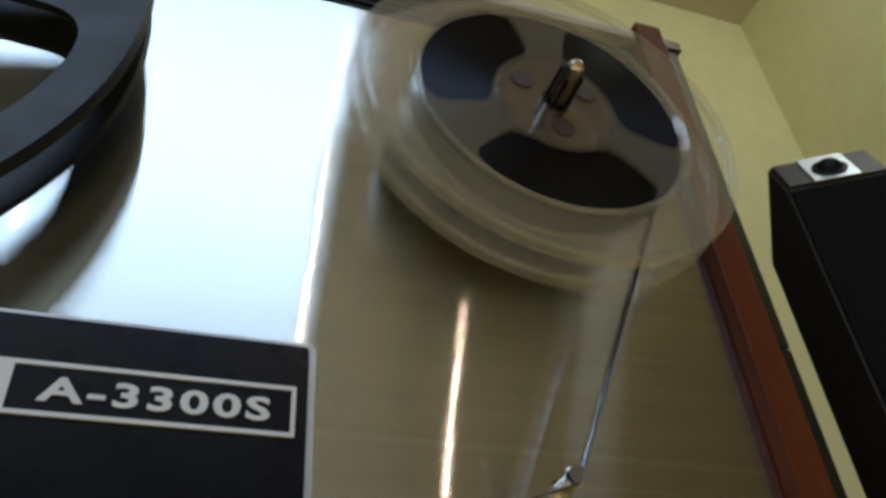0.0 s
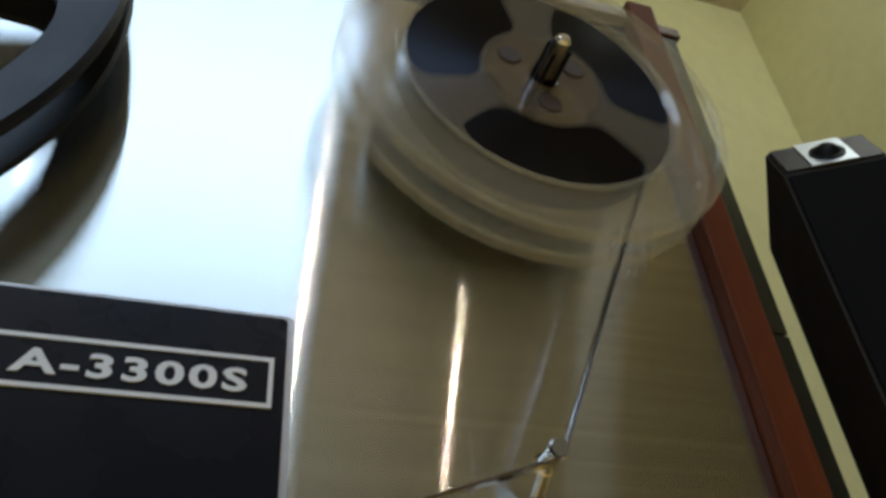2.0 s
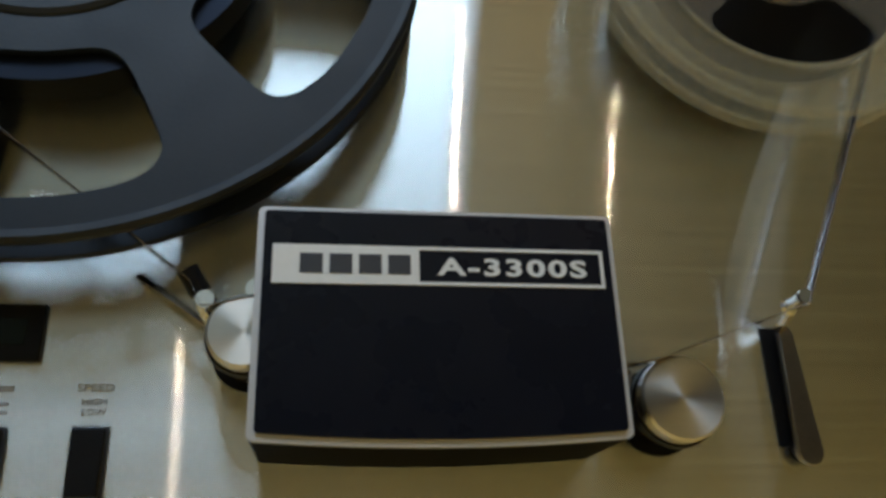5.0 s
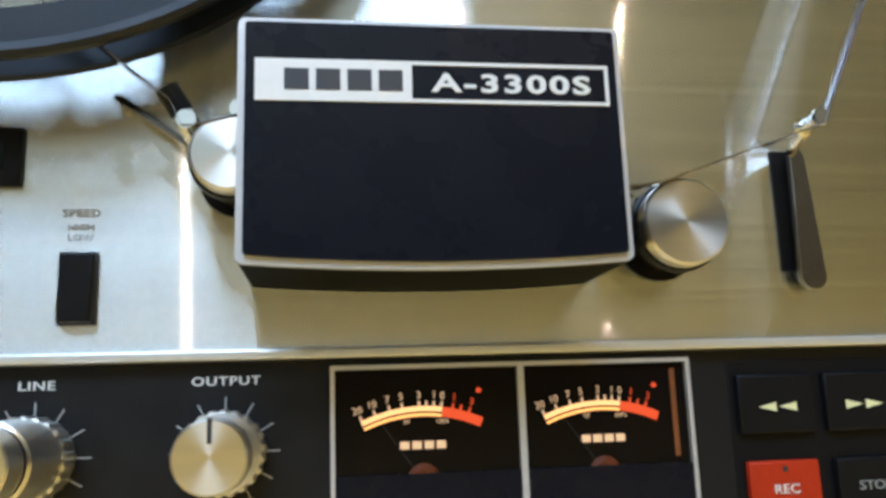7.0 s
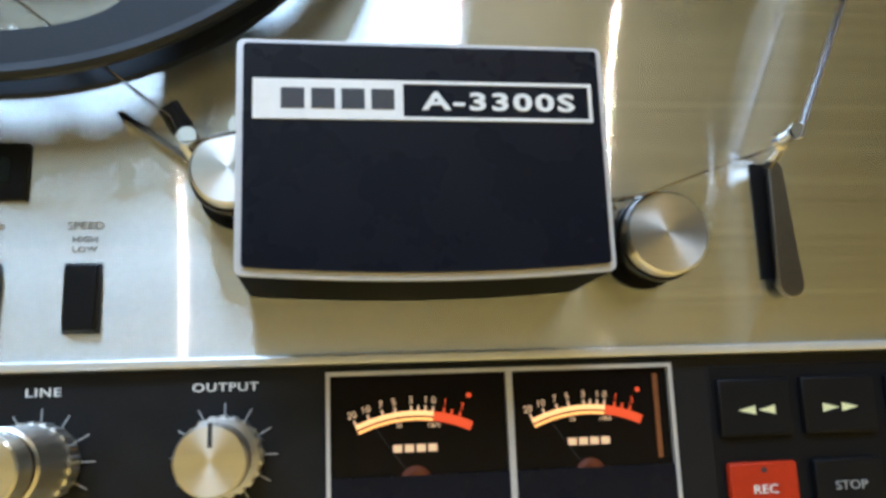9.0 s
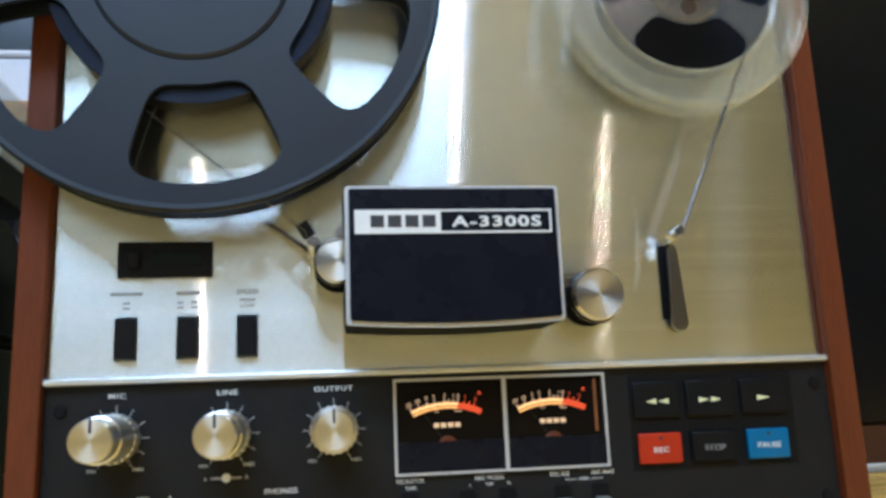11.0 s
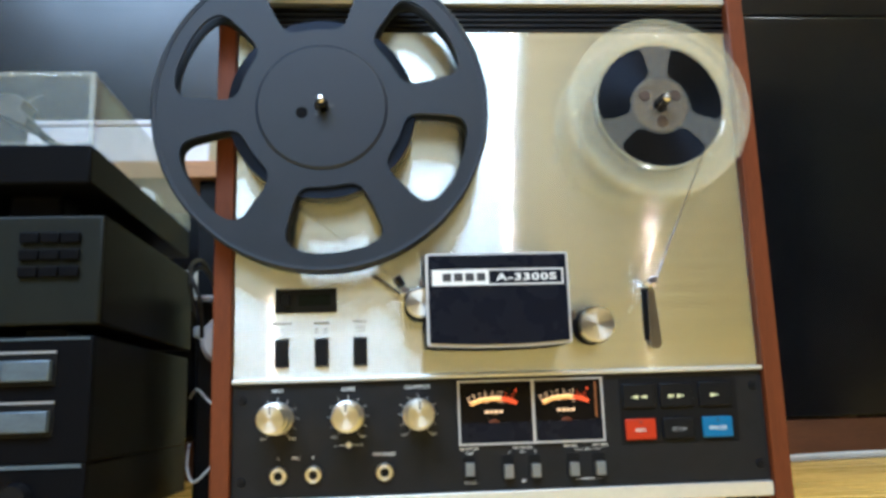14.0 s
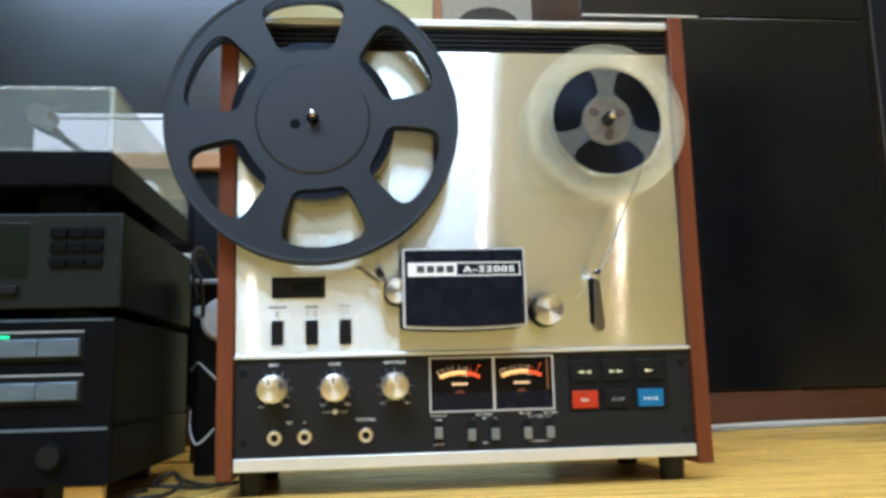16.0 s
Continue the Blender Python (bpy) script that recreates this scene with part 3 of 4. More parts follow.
part("lower_shelf", slab(-0.279, 0.044, -0.069, 0.10, 0.220, 0.234, bevel=0.002), BLACK, stand)
tagged(made("adaptor_box", slab(-0.40, -0.27, 0.368, 0.43, 0.2343, 0.2735, bevel=0.004), PAPER), "small cream plastic box on the lower shelf", "box")
wb = empty("white_box", -0.37, 0.42, 0.4033, "flat white plastic box on the low stand", "box")
part("body", slab(-0.16, 0.064, -0.06, 0.06, 0.0, 0.053, bevel=0.004), WHITEP, wb)
part("lid", slab(-0.162, 0.066, -0.062, 0.062, 0.0535, 0.061, bevel=0.003), WHITEP, wb)

strip = empty("power_strip", -0.262, 0.200, 0.0, "upright white power strip with plugs behind the deck", "power strip")
part("body", slab(-0.02, 0.02, 0.0, 0.03, 0.0, 0.2145, bevel=0.004), BLACK, strip)
part("plug", lathe([(0, -0.045), (0.020, -0.045), (0.024, -0.040), (0.026, -0.004), (0.026, 0.0), (0, 0.0)], 32, (0.018, 0, 0.168)), WHITEP, strip, "round white plug")
part("plug", slab(-0.016, 0.004, -0.03, 0.0, 0.172, 0.184, bevel=0.003), SILVERP, strip)
part("plug", slab(-0.016, 0.010, -0.03, 0.0, 0.2110, 0.2135, bevel=0.0006), WHITEP, strip)
WIRES = [
    [(-0.262, 0.21, 0.220), (-0.268, 0.17, 0.240), (-0.274, 0.14, 0.226), (-0.270, 0.15, 0.19)],
    [(-0.262, 0.21, 0.222), (-0.268, 0.16, 0.246), (-0.270, 0.12, 0.230), (-0.258, 0.11, 0.20), (-0.262, 0.14, 0.17)],
    [(-0.285, 0.20, 0.115), (-0.270, 0.16, 0.122), (-0.252, 0.12, 0.112), (-0.236, 0.10, 0.10)],
    [(-0.285, 0.20, 0.070), (-0.275, 0.15, 0.052), (-0.262, 0.12, 0.040), (-0.245, 0.12, 0.055)],
    [(-0.295, 0.06, 0.005), (-0.300, 0.02, 0.006), (-0.287, -0.01, 0.006), (-0.265, 0.01, 0.006), (-0.262, 0.05, 0.012), (-0.275, 0.07, 0.018), (-0.288, 0.05, 0.010), (-0.270, 0.02, 0.012), (-0.24, 0.05, 0.006), (-0.23, 0.12, 0.005)],
    [(-0.290, 0.16, 0.004), (-0.26, 0.10, 0.004), (-0.235, 0.08, 0.004), (-0.20, 0.12, 0.004)],
]
for k, w in enumerate(WIRES):
    tagged(made("wire", tube(w, 0.0013 if k in (2, 3) else 0.0020), CABLEW if k in (2, 3) else CABLEB),
           ("thin grey" if k in (2, 3) else "black") + " wire hanging behind the deck", "cable", "loose wires")


# ---- reel-to-reel deck ----
WI, WO = 0.208, 0.2225
ZB0, ZB1, ZT, ZP, ZV = 0.0235, 0.0350, 0.1230, 0.4090, 0.4335
deck = empty("tape_deck", 0, 0, 0, "open-reel tape deck with brushed aluminium face and wooden sides standing upright", "tape deck")
part("case", slab(-WI, WI, 0.012, 0.195, ZB0, 0.436), BLACK, deck)
for s in (-1, 1):
    part("side_panel", slab(min(s * WI, s * WO), max(s * WI, s * WO), -0.0065, 0.20, 0.0165, 0.4452, bevel=0.0012), WOOD, deck, "reddish wooden side panel")
for x in (-0.1955, 0.1955):
    for y in (0.03, 0.165):
        f = lathe([(0, 0), (0.0098, 0), (0.0108, 0.003), (0.0122, 0.0232), (0, 0.0232)], 24)
        bmesh.ops.rotate(f, cent=(0, 0, 0), matrix=Matrix.Rotation(radians(90), 3, "X"), verts=f.verts)
        bmesh.ops.translate(f, vec=(x, y, 0), verts=f.verts)
        part("foot", f, RUBBER, deck, "black rubber foot")

fp = slab(-WI + 0.0004, WI - 0.0004, 0.0, 0.004, ZT + 0.0005, ZP, bevel=0.0005)
uv = fp.loops.layers.uv.new("grain")
for f in fp.faces:
    for lp in f.loops:
        lp[uv].uv = (lp.vert.co.z, lp.vert.co.x)
part("faceplate", fp, PLATE, deck, "horizontally brushed aluminium faceplate")

# louvred vent and bright edge along the top
vent = part("top_vent", slab(-WI + 0.0004, WI - 0.0004, 0.008, 0.012, ZP + 0.0005, ZV), BLACK, deck, "black louvred vent")
for k in range(5):
    z = ZP + 0.0012 + k * 0.0048
    part("louvre", slab(-WI + 0.001, WI - 0.001, 0.0005, 0.008, z, z + 0.0026, bevel=0.0005), BLACK, vent)
part("top_trim", slab(-WI + 0.0004, WI - 0.0004, -0.004, 0.19, 0.4365, 0.4405, bevel=0.0008), TRIM, deck, "pale aluminium top edge")
part("top_trim", slab(-WI + 0.0004, WI - 0.0004, -0.004, 0.004, ZV + 0.0003, 0.4362, bevel=0.0008), TRIM, deck, "pale aluminium top edge")

# lower control panel
panel = part("control_panel", slab(-WI + 0.0004, WI - 0.0004, -0.0010, 0.004, ZB1, ZT - 0.0028, bevel=0.0004), PANEL, deck, "charcoal control panel with white lettering")
part("trim_bar", slab(-WI + 0.0004, WI - 0.0004, -0.0055, 0.003, ZT - 0.0026, ZT + 0.0004, bevel=0.0007), TRIM, deck, "bright horizontal trim bar")
part("bottom_trim", slab(-WI + 0.0004, WI - 0.0004, -0.0045, 0.012, ZB0, ZB1 - 0.0003, bevel=0.0010), TRIM, deck, "pale aluminium bottom strip")
for x in (-0.200, 0.200):
    for z in (0.108, 0.048):
        part("screw", lathe([(0, -0.0012), (0.0028, -0.0012), (0.0034, 0.0), (0, 0.0)], 16, (x, -0.0012, z)), BLACK, panel)
PY = -0.0013   # print on the control panel


def rotary(x, reach, double):
    z = 0.0938
    k = part("knob", lathe([(0, -reach), (0.0092, -reach), (0.0098, -reach + 0.0008), (0.0101, -reach + 0.010), (0, -reach + 0.010)], 56, (x, 0, z)), KNOB, deck, "turned aluminium knob")
    if double:
        part("outer_ring", lathe([(0.0101, -reach + 0.012), (0.0110, -reach + 0.0125), (0.0113, -0.012), (0, -0.012)], 56, (x, 0, z)), KNOB, k)
    gear = []
    for j in range(22):
        for u, rad in ((0.0, 0.0114), (0.25, 0.0122), (0.5, 0.0122), (0.75, 0.0114)):
            t = 2 * math.pi * (j + u) / 22
            gear.append((x + rad * math.cos(t), z + rad * math.sin(t)))
    teeth = prism(gear, -0.0115, -0.0030)
    part("knurling", teeth, KNOB, k)
    part("skirt", lathe([(0, -0.012), (0.0112, -0.012), (0.0117, -0.011), (0.0117, -0.0015), (0, -0.0015)], 56, (x, 0, z)), KNOB, k)
    part("pointer", slab(x - 0.0006, x + 0.0006, -reach - 0.0003, -reach + 0.0005, z + 0.0035, z + 0.0100), INK, k, "black pointer line")
    ticks = bmesh.new()
    for j in range(11):
        a = math.radians(240 - 30 * j)
        r = bmesh.ops.create_cube(ticks, size=1.0)["verts"]
        bmesh.ops.scale(ticks, vec=(0.0044, 0.0003, 0.00040), verts=r)
        bmesh.ops.rotate(ticks, cent=(0, 0, 0), matrix=Matrix.Rotation(-a, 3, "Y"), verts=r)
        bmesh.ops.translate(ticks, vec=(x + 0.0138 * math.cos(a), PY, z + 0.0138 * math.sin(a)), verts=r)
    part("tick_ring", ticks, TICK, panel)["kind"] = "stuff"
    letters("MIN", x - 0.0110, PY, z - 0.0152, 0.0018, TICK, panel)
    letters("MAX", x + 0.0110, PY, z - 0.0152, 0.0018, WHITE, panel)


for x, reach, double, word in ((-0.1732, 0.047, True, "MIC"), (-0.1198, 0.047, True, "LINE"), (-0.0664, 0.034, False, "OUTPUT")):
    rotary(x, reach, double)
    letters(word, x, PY, 0.1144, 0.0026, WHITE, panel, stretch=1.3, bold=0.00004, spread=1.12)
letters("L", -0.1298, PY, 0.0725, 0.0018, WHITE, panel)
letters("R", -0.1098, PY, 0.0725, 0.0018, WHITE, panel)
bars([(-0.1273, -0.1123, 0.0722, 0.0727)], PY, WHITE, panel)
part("balance_dot", lathe([(0, -0.0002), (0.0022, -0.0002), (0.0022, 0.0), (0, 0.0)], 20, (-0.1198, PY, 0.0725)), WHITE, panel)

for x in (-0.1725, -0.1465, -0.0930):
    j = part("jack", lathe([(0.0033, 0.004), (0.0033, -0.0045), (0.0058, -0.0045), (0.0064, -0.0035), (0.0068, -0.0010)], 36, (x, 0, 0.0515)), KNOB, deck, "nickel headphone socket")
    part("bore", lathe([(0, 0.0), (0.0034, 0.0), (0.0034, -0.0030), (0.0031, -0.0030)], 24, (x, 0, 0.0515)), BLACK, j)
letters("L", -0.1725, PY, 0.0642, 0.0021, WHITE, panel)
letters("MIC", -0.1595, PY, 0.0642, 0.0024, WHITE, panel)
letters("R", -0.1465, PY, 0.0642, 0.0021, WHITE, panel)
letters("PHONES", -0.0930, PY, 0.0648, 0.0026, WHITE, panel, stretch=1.2)


def slider(x, up):
    s = part("slide_switch", slab(x - 0.0048, x + 0.0048, -0.0016, 0.0, 0.0435, 0.0610, bevel=0.0004), BLACK, deck)
    z = 0.0515 if up else 0.0490
    part("slide_cap", slab(x - 0.0034, x + 0.0034, -0.0085, -0.0016, z - 0.0050, z + 0.0050, bevel=0.0006), GREYKEY, s, "grey slider cap")


for x, up in ((-0.0285, True), (0.0012, False), (0.0222, False), (0.0518, False), (0.0722, False)):
    slider(x, up)
letters("MONITOR", -0.0280, PY, 0.0662, 0.0022, WHITE, panel)
letters("TAPE", -0.0280, PY, 0.0628, 0.0018, WHITE, panel)
letters("SOURCE", -0.0280, PY, 0.0412, 0.0018, WHITE, panel)
letters("REC MODE", 0.0131, PY, 0.0662, 0.0022, WHITE, panel)
letters("ON", 0.0131, PY, 0.0630, 0.0017, WHITE, panel)
letters("L", 0.0030, PY, 0.0630, 0.0017, WHITE, panel)
letters("R", 0.0232, PY, 0.0630, 0.0017, WHITE, panel)
letters("OFF", 0.0131, PY, 0.0412, 0.0018, WHITE, panel)
letters("REC EQ", 0.0505, PY, 0.0662, 0.0022, WHITE, panel)
letters("REC BIAS", 0.0740, PY, 0.0662, 0.0022, WHITE, panel)
letters("HIGH", 0.0636, PY, 0.0632, 0.0016, WHITE, panel)
bars([(0.0535, 0.0595, 0.0630, 0.0633), (0.0677, 0.0738, 0.0630, 0.0633), (0.0535, 0.0590, 0.0411, 0.0414), (0.0685, 0.0738, 0.0411, 0.0414)], PY, WHITE, panel)
letters("NORMAL", 0.0636, PY, 0.0412, 0.0016, WHITE, panel)

# twin level meters
MX0, MX1, MZ0, MZ1, MD = -0.0357, 0.0780, 0.0690, 0.1180, 0.0228
met = part("meter_bridge", slab(MX0, MX1, -0.0016, 0.0, MZ0, MZ1), METER, deck, "twin level meters with glowing amber scales in a silver frame")
for a in ((MX0, MX1, MZ1 - 0.0013, MZ1), (MX0, MX1, MZ0, MZ0 + 0.0013), (MX0, MX0 + 0.0013, MZ0 + 0.0013, MZ1 - 0.0013),
          (MX1 - 0.0013, MX1, MZ0 + 0.0013, MZ1 - 0.0013), (MD - 0.0010, MD + 0.0010, MZ0 + 0.0013, MZ1 - 0.0013)):
    part("meter_frame", slab(a[0], a[1], -0.0036, 0.0, a[2], a[3]), RIM, met, "thin silver frame")


def arc(cx, cz, r0, r1, a0, a1, y, material, parent, n=20, name="scale_arc"):
    bm = bmesh.new()
    pts = []
    for k in range(n + 1):
        a = math.radians(a0 + (a1 - a0) * k / n)
        pts.append((bm.verts.new((cx + r0 * math.cos(a), y, cz + r0 * math.sin(a))), bm.verts.new((cx + r1 * math.cos(a), y, cz + r1 * math.sin(a)))))
    for (a, b), (c, d) in zip(pts, pts[1:]):
        bm.faces.new((a, b, d, c))
    return part(name, bm, material, parent, smooth=False)


def vu_meter(x0, x1):
    cx, cz, y = (x0 + x1) / 2 - 0.0016, 0.0600, -0.0018
    z0 = 0.0855
    part("lower_mask", slab(x0, x1, -0.0030, -0.0016, MZ0 + 0.0013, z0), COVER, met, "glossy black lower mask")
    r = 0.0440
    arc(cx, cz, r - 0.0002, r + 0.0013, 114.5, 82.2, y, YELLOW, met)
    arc(cx, cz, r - 0.0017, r - 0.0008, 114.5, 82.2, y, AMBER, met)
    arc(cx, cz, r - 0.0016, r + 0.0013, 82.0, 65.5, y, EMBER, met)
    for a, word in ((114, "20"), (108.5, "10"), (102.7, "7"), (97.7, "5"), (91.2, "3"), (88.5, ""), (85.6, "1"), (82.6, "0"), (78.2, "1"), (75, ""), (71.6, "3")):
        t = math.radians(a)
        hot = a < 80
        tick = bmesh.new()
        v = [tick.verts.new((cx + q * math.cos(t + s), y, cz + q * math.sin(t + s))) for q, s in ((r + 0.0011, -0.007), (r + 0.0029, -0.007), (r + 0.0029, 0.007), (r + 0.0011, 0.007))]
        tick.faces.new(v)
        part("scale_tick", tick, EMBER if hot else PALE, met, smooth=False)
        if word:
            letters(word, cx + (r + 0.0046) * math.cos(t), y, cz + (r + 0.0046) * math.sin(t), 0.0022, EMBER if hot else PALE, met, "scale_number", depth=0, turn=(a - 90) * 0.5)
    letters("50", cx - 0.0050, y, cz + r - 0.0032, 0.0014, PALE, met, "scale_number", depth=0)
    letters("100%", cx + 0.0060, y, cz + r - 0.0034, 0.0014, PALE, met, "scale_number", depth=0)
    part("peak_dot", lathe([(0, -0.0002), (0.0008, -0.0002), (0.0008, 0.0001), (0, 0.0001)], 16, (cx + 0.0176, y, 0.1096)), EMBER, met)
    bars([(cx - 0.0070 + 0.0037 * k, cx - 0.0042 + 0.0037 * k, 0.0926, 0.0949) for k in range(4)], y, PALE, met, "maker_mark")
    part("pivot_cap", lathe([(0, -0.0012), (0.0036, -0.0012), (0.0054, 0.0002), (0, 0.0002)], 32, (cx, -0.0016, z0 - 0.0022)), WOOD, met, "brown needle pivot cap")
    part("needle", tube([(cx - 0.0035, -0.0024, z0 + 0.0022), (cx - 0.0125, -0.0024, 0.1003)], 0.00014, 5, 1), INK, met)
    # Lamp light on the meter's inner wall, put into a brown strip.
    if x0 > 0:
        part("painted_glow_strip", slab(x1 - 0.0050, x1 - 0.0034, -0.0021, -0.0016, z0 + 0.002, MZ1 - 0.0034), PAINTEDGLOW, met, "brown strip coloured as lamp glow on the inner wall")


vu_meter(MX0 + 0.0013, MD - 0.0010)
vu_meter(MD + 0.0010, MX1 - 0.0013)

# transport keys
part("key_well", slab(0.0915, 0.1860, -0.0014, 0.0, 0.0655, 0.1165, bevel=0.0003), BLACK, deck, "black well round the keys")
KEYX = ((0.0943, 0.1182), (0.1242, 0.1490), (0.1558, 0.1796))


def arrow(cx, cz, w, h, sign):
    return [(cx - sign * w / 2, cz - h / 2), (cx - sign * w / 2, cz + h / 2), (cx + sign * w / 2, cz)]


for k, (x0, x1) in enumerate(KEYX):
    kk = part("transport_key", slab(x0 - 0.001, x1 + 0.001, -0.0040, -0.0013, 0.0930, 0.1120, bevel=0.0010), BLACK, deck, "black transport key with pale arrows")
    c = (x0 + x1) / 2
    marks = bmesh.new()
    for cx, sg in (((c - 0.0035, -1), (c + 0.0035, -1)), ((c - 0.0035, 1), (c + 0.0035, 1)), ((c, 1),))[k]:
        wv = 0.0062 if k < 2 else 0.008
        marks.faces.new([marks.verts.new((x, -0.0042, z)) for x, z in arrow(cx, 0.1015, wv, 0.0030, sg)])
    part("arrow", marks, ARROW, kk, smooth=False)
for k, ((x0, x1), m, word) in enumerate(zip(KEYX, (RED, BLACK, BLUE), ("REC", "STOP", "PAUSE"))):
    kk = part("transport_key", slab(x0, x1, -0.0045, -0.0013, 0.0690, 0.0848, bevel=0.0010), m, deck, ("red record key", "black stop key", "blue pause key")[k])
    letters(word, (x0 + x1) / 2, -0.0047, 0.0760, 0.0029, GREYP if k == 1 else WHITE, kk, stretch=1.2)
    if k != 1:
        part("lamp_dot", lathe([(0, -0.0003), (0.0009, -0.0003), (0.0009, 0.0), (0, 0.0)], 16, ((x0 + x1) / 2, -0.0045, 0.0822)), INK, kk)

# counter and push switches on the faceplate
cn = part("tape_counter", slab(-0.1757, -0.1280, -0.0022, 0.0, 0.1740, 0.1930, bevel=0.0006), BLACK, deck, "black tape counter window")
part("counter_window", slab(-0.1575, -0.1330, -0.0026, -0.0020, 0.1795, 0.1880), DISPLAY, cn)
part("reset_button", slab(-0.1705, -0.1640, -0.0060, -0.0020, 0.1790, 0.1880, bevel=0.0010), BLACK, cn)
for x in (-0.1705, -0.1400, -0.1102):
    sw = part("push_switch", slab(x - 0.0056, x + 0.0056, -0.0010, 0.0, 0.1320, 0.1542, bevel=0.0003), INK, deck, "black push switch")
    part("switch_cap", slab(x - 0.0050, x + 0.0050, -0.0042, -0.0010, 0.1326, 0.1535, bevel=0.0009), BLACK, sw)
letters("SPEED", -0.1102, -0.0003, 0.1662, 0.0024, GREYP, deck, stretch=1.25)
letters("HIGH", -0.1102, -0.0003, 0.1618, 0.0019, GREYP, deck, stretch=1.2)
letters("LOW", -0.1102, -0.0003, 0.1586, 0.0019, GREYP, deck, stretch=1.2)
bars([(-0.1785, -0.1630, 0.1652, 0.1668), (-0.1725, -0.1690, 0.1608, 0.1616), (-0.1725, -0.1690, 0.1582, 0.1590),
      (-0.1460, -0.1345, 0.1652, 0.1668), (-0.1455, -0.1425, 0.1608, 0.1616), (-0.1455, -0.1425, 0.1582, 0.1590), (-0.1385, -0.1355, 0.1608, 0.1616), (-0.1385, -0.1355, 0.1582, 0.1590)], -0.0002, GREYP, deck)


# head cover
def bowed(x0, x1, z0, z1, sag, r, n=16):
    pts = []
    for cx, cz, a0 in ((x1 - r, z1 - r, 0), (x0 + r, z1 - r, 90), (x0 + r, z0 + r, 180), (x1 - r, z0 + r, 270)):
        for k in range(5):
            a = math.radians(a0 + 22.5 * k)
            pts.append((cx + r * math.cos(a), cz + r * math.sin(a)))
        if a0 == 180:
            for k in range(1, n):
                u = k / n
                pts.append((x0 + r + (x1 - x0 - 2 * r) * u, z0 - sag * (1 - (2 * u - 1) ** 2)))
    return pts


CX0, CX1, CZ0, CZ1, CY = -0.0600, 0.0478, 0.1426, 0.2114, -0.0425
hc = part("head_cover", prism(bowed(CX0, CX1, CZ0, CZ1, 0.0020, 0.0020), CY + 0.0030, -0.0005), COVERSIDE, deck, "black tape head cover with silver rim")
part("cover_rim", prism(bowed(CX0, CX1, CZ0, CZ1, 0.0020, 0.0020), CY + 0.0008, CY + 0.0032), RIM, hc, "silver rim")
part("cover_face", prism(bowed(CX0 + 0.0020, CX1 - 0.0018, CZ0 + 0.0020, CZ1 - 0.0017, 0.0020, 0.0012), CY - 0.0006, CY + 0.0010), COVER, hc, "black cover face")
LX0, LX1, LZ0, LZ1, LY = -0.0553, 0.0434, 0.1868, 0.1988, CY - 0.0012
part("name_label", slab(LX0, -0.0128, LY, CY - 0.0004, LZ0, LZ1), LABELW, hc, "silver and black name label")
for a in ((-0.0128, LX1, LZ1 - 0.0010, LZ1), (-0.0128, LX1, LZ0, LZ0 + 0.0010), (LX1 - 0.0010, LX1, LZ0 + 0.001, LZ1 - 0.001)):
    part("label_border", slab(a[0], a[1], LY, CY - 0.0004, a[2], a[3]), LABELW, hc)
part("label_field", slab(-0.0128, LX1 - 0.0010, LY + 0.0004, CY - 0.0004, LZ0 + 0.001, LZ1 - 0.001), COVER, hc)
letters("A-3300S", 0.0155, LY + 0.0001, 0.1924, 0.0053, LABELW, hc, stretch=1.56, bold=0.00020, spread=1.15)
for k in range(4):
    x = -0.0475 + 0.0085 * k
    part("maker_mark", slab(x, x + 0.0066, LY - 0.0002, LY + 0.0002, 0.1899, 0.1960), INK, hc, smooth=False)


# tape guides, rollers, arms
def guide_roller(x, z, r, y1):
    e = part("guide_roller", lathe([(0, y1), (r - 0.0008, y1), (r, y1 + 0.0008), (r, y1 + 0.006), (0, y1 + 0.006)], 56, (x, 0, z)), KNOB, deck, "turned aluminium tape roller")
    part("roller_rim", lathe([(0, y1 + 0.006), (r + 0.0008, y1 + 0.006), (r + 0.0010, y1 + 0.009), (r * 0.8, y1 + 0.010), (r * 0.8, -0.002), (r + 0.001, -0.002), (r + 0.001, -0.0005), (0, -0.0005)], 56, (x, 0, z)), BLACK, e, "black lower roller")
    return e


guide_roller(0.0718, 0.1576, 0.0136, -0.0255)
guide_roller(-0.0634, 0.1766, 0.0111, -0.0300)
part("tape_guide", lathe([(0, -0.022), (0.0035, -0.022), (0.0035, -0.0005), (0, -0.0005)], 20, (0.0535, 0, 0.1650)), CHROME, deck)
part("tape_guide", lathe([(0, -0.022), (0.0035, -0.022), (0.0035, -0.0005), (0, -0.0005)], 20, (-0.0610, 0, 0.1925)), CHROME, deck)

part("arm_slot", prism([(0.1155, 0.146), (0.1215, 0.146), (0.1215, 0.188), (0.1155, 0.188)], -0.0006, 0.0), BLACK, deck, "black slot of the tension arm")
ARM = [(0.1185, 0.1425)] + [(0.1232 + 0.0047 * math.cos(math.radians(a)), 0.1435 + 0.0047 * math.sin(math.radians(a))) for a in range(195, 361, 15)]
ARM += [(0.1250, 0.1845), (0.1235, 0.1875), (0.1205, 0.1875), (0.1195, 0.1850)]
ta = part("tension_arm", prism(ARM, -0.0062, -0.0035, bevel=0.0005), ARMM, deck, "satin metal tension arm with a chrome roller")
part("arm_post", tube([(0.1205, -0.005, 0.1862), (0.1188, -0.014, 0.1880), (0.1174, -0.022, 0.1900)], 0.0018, 10), CHROME, ta)
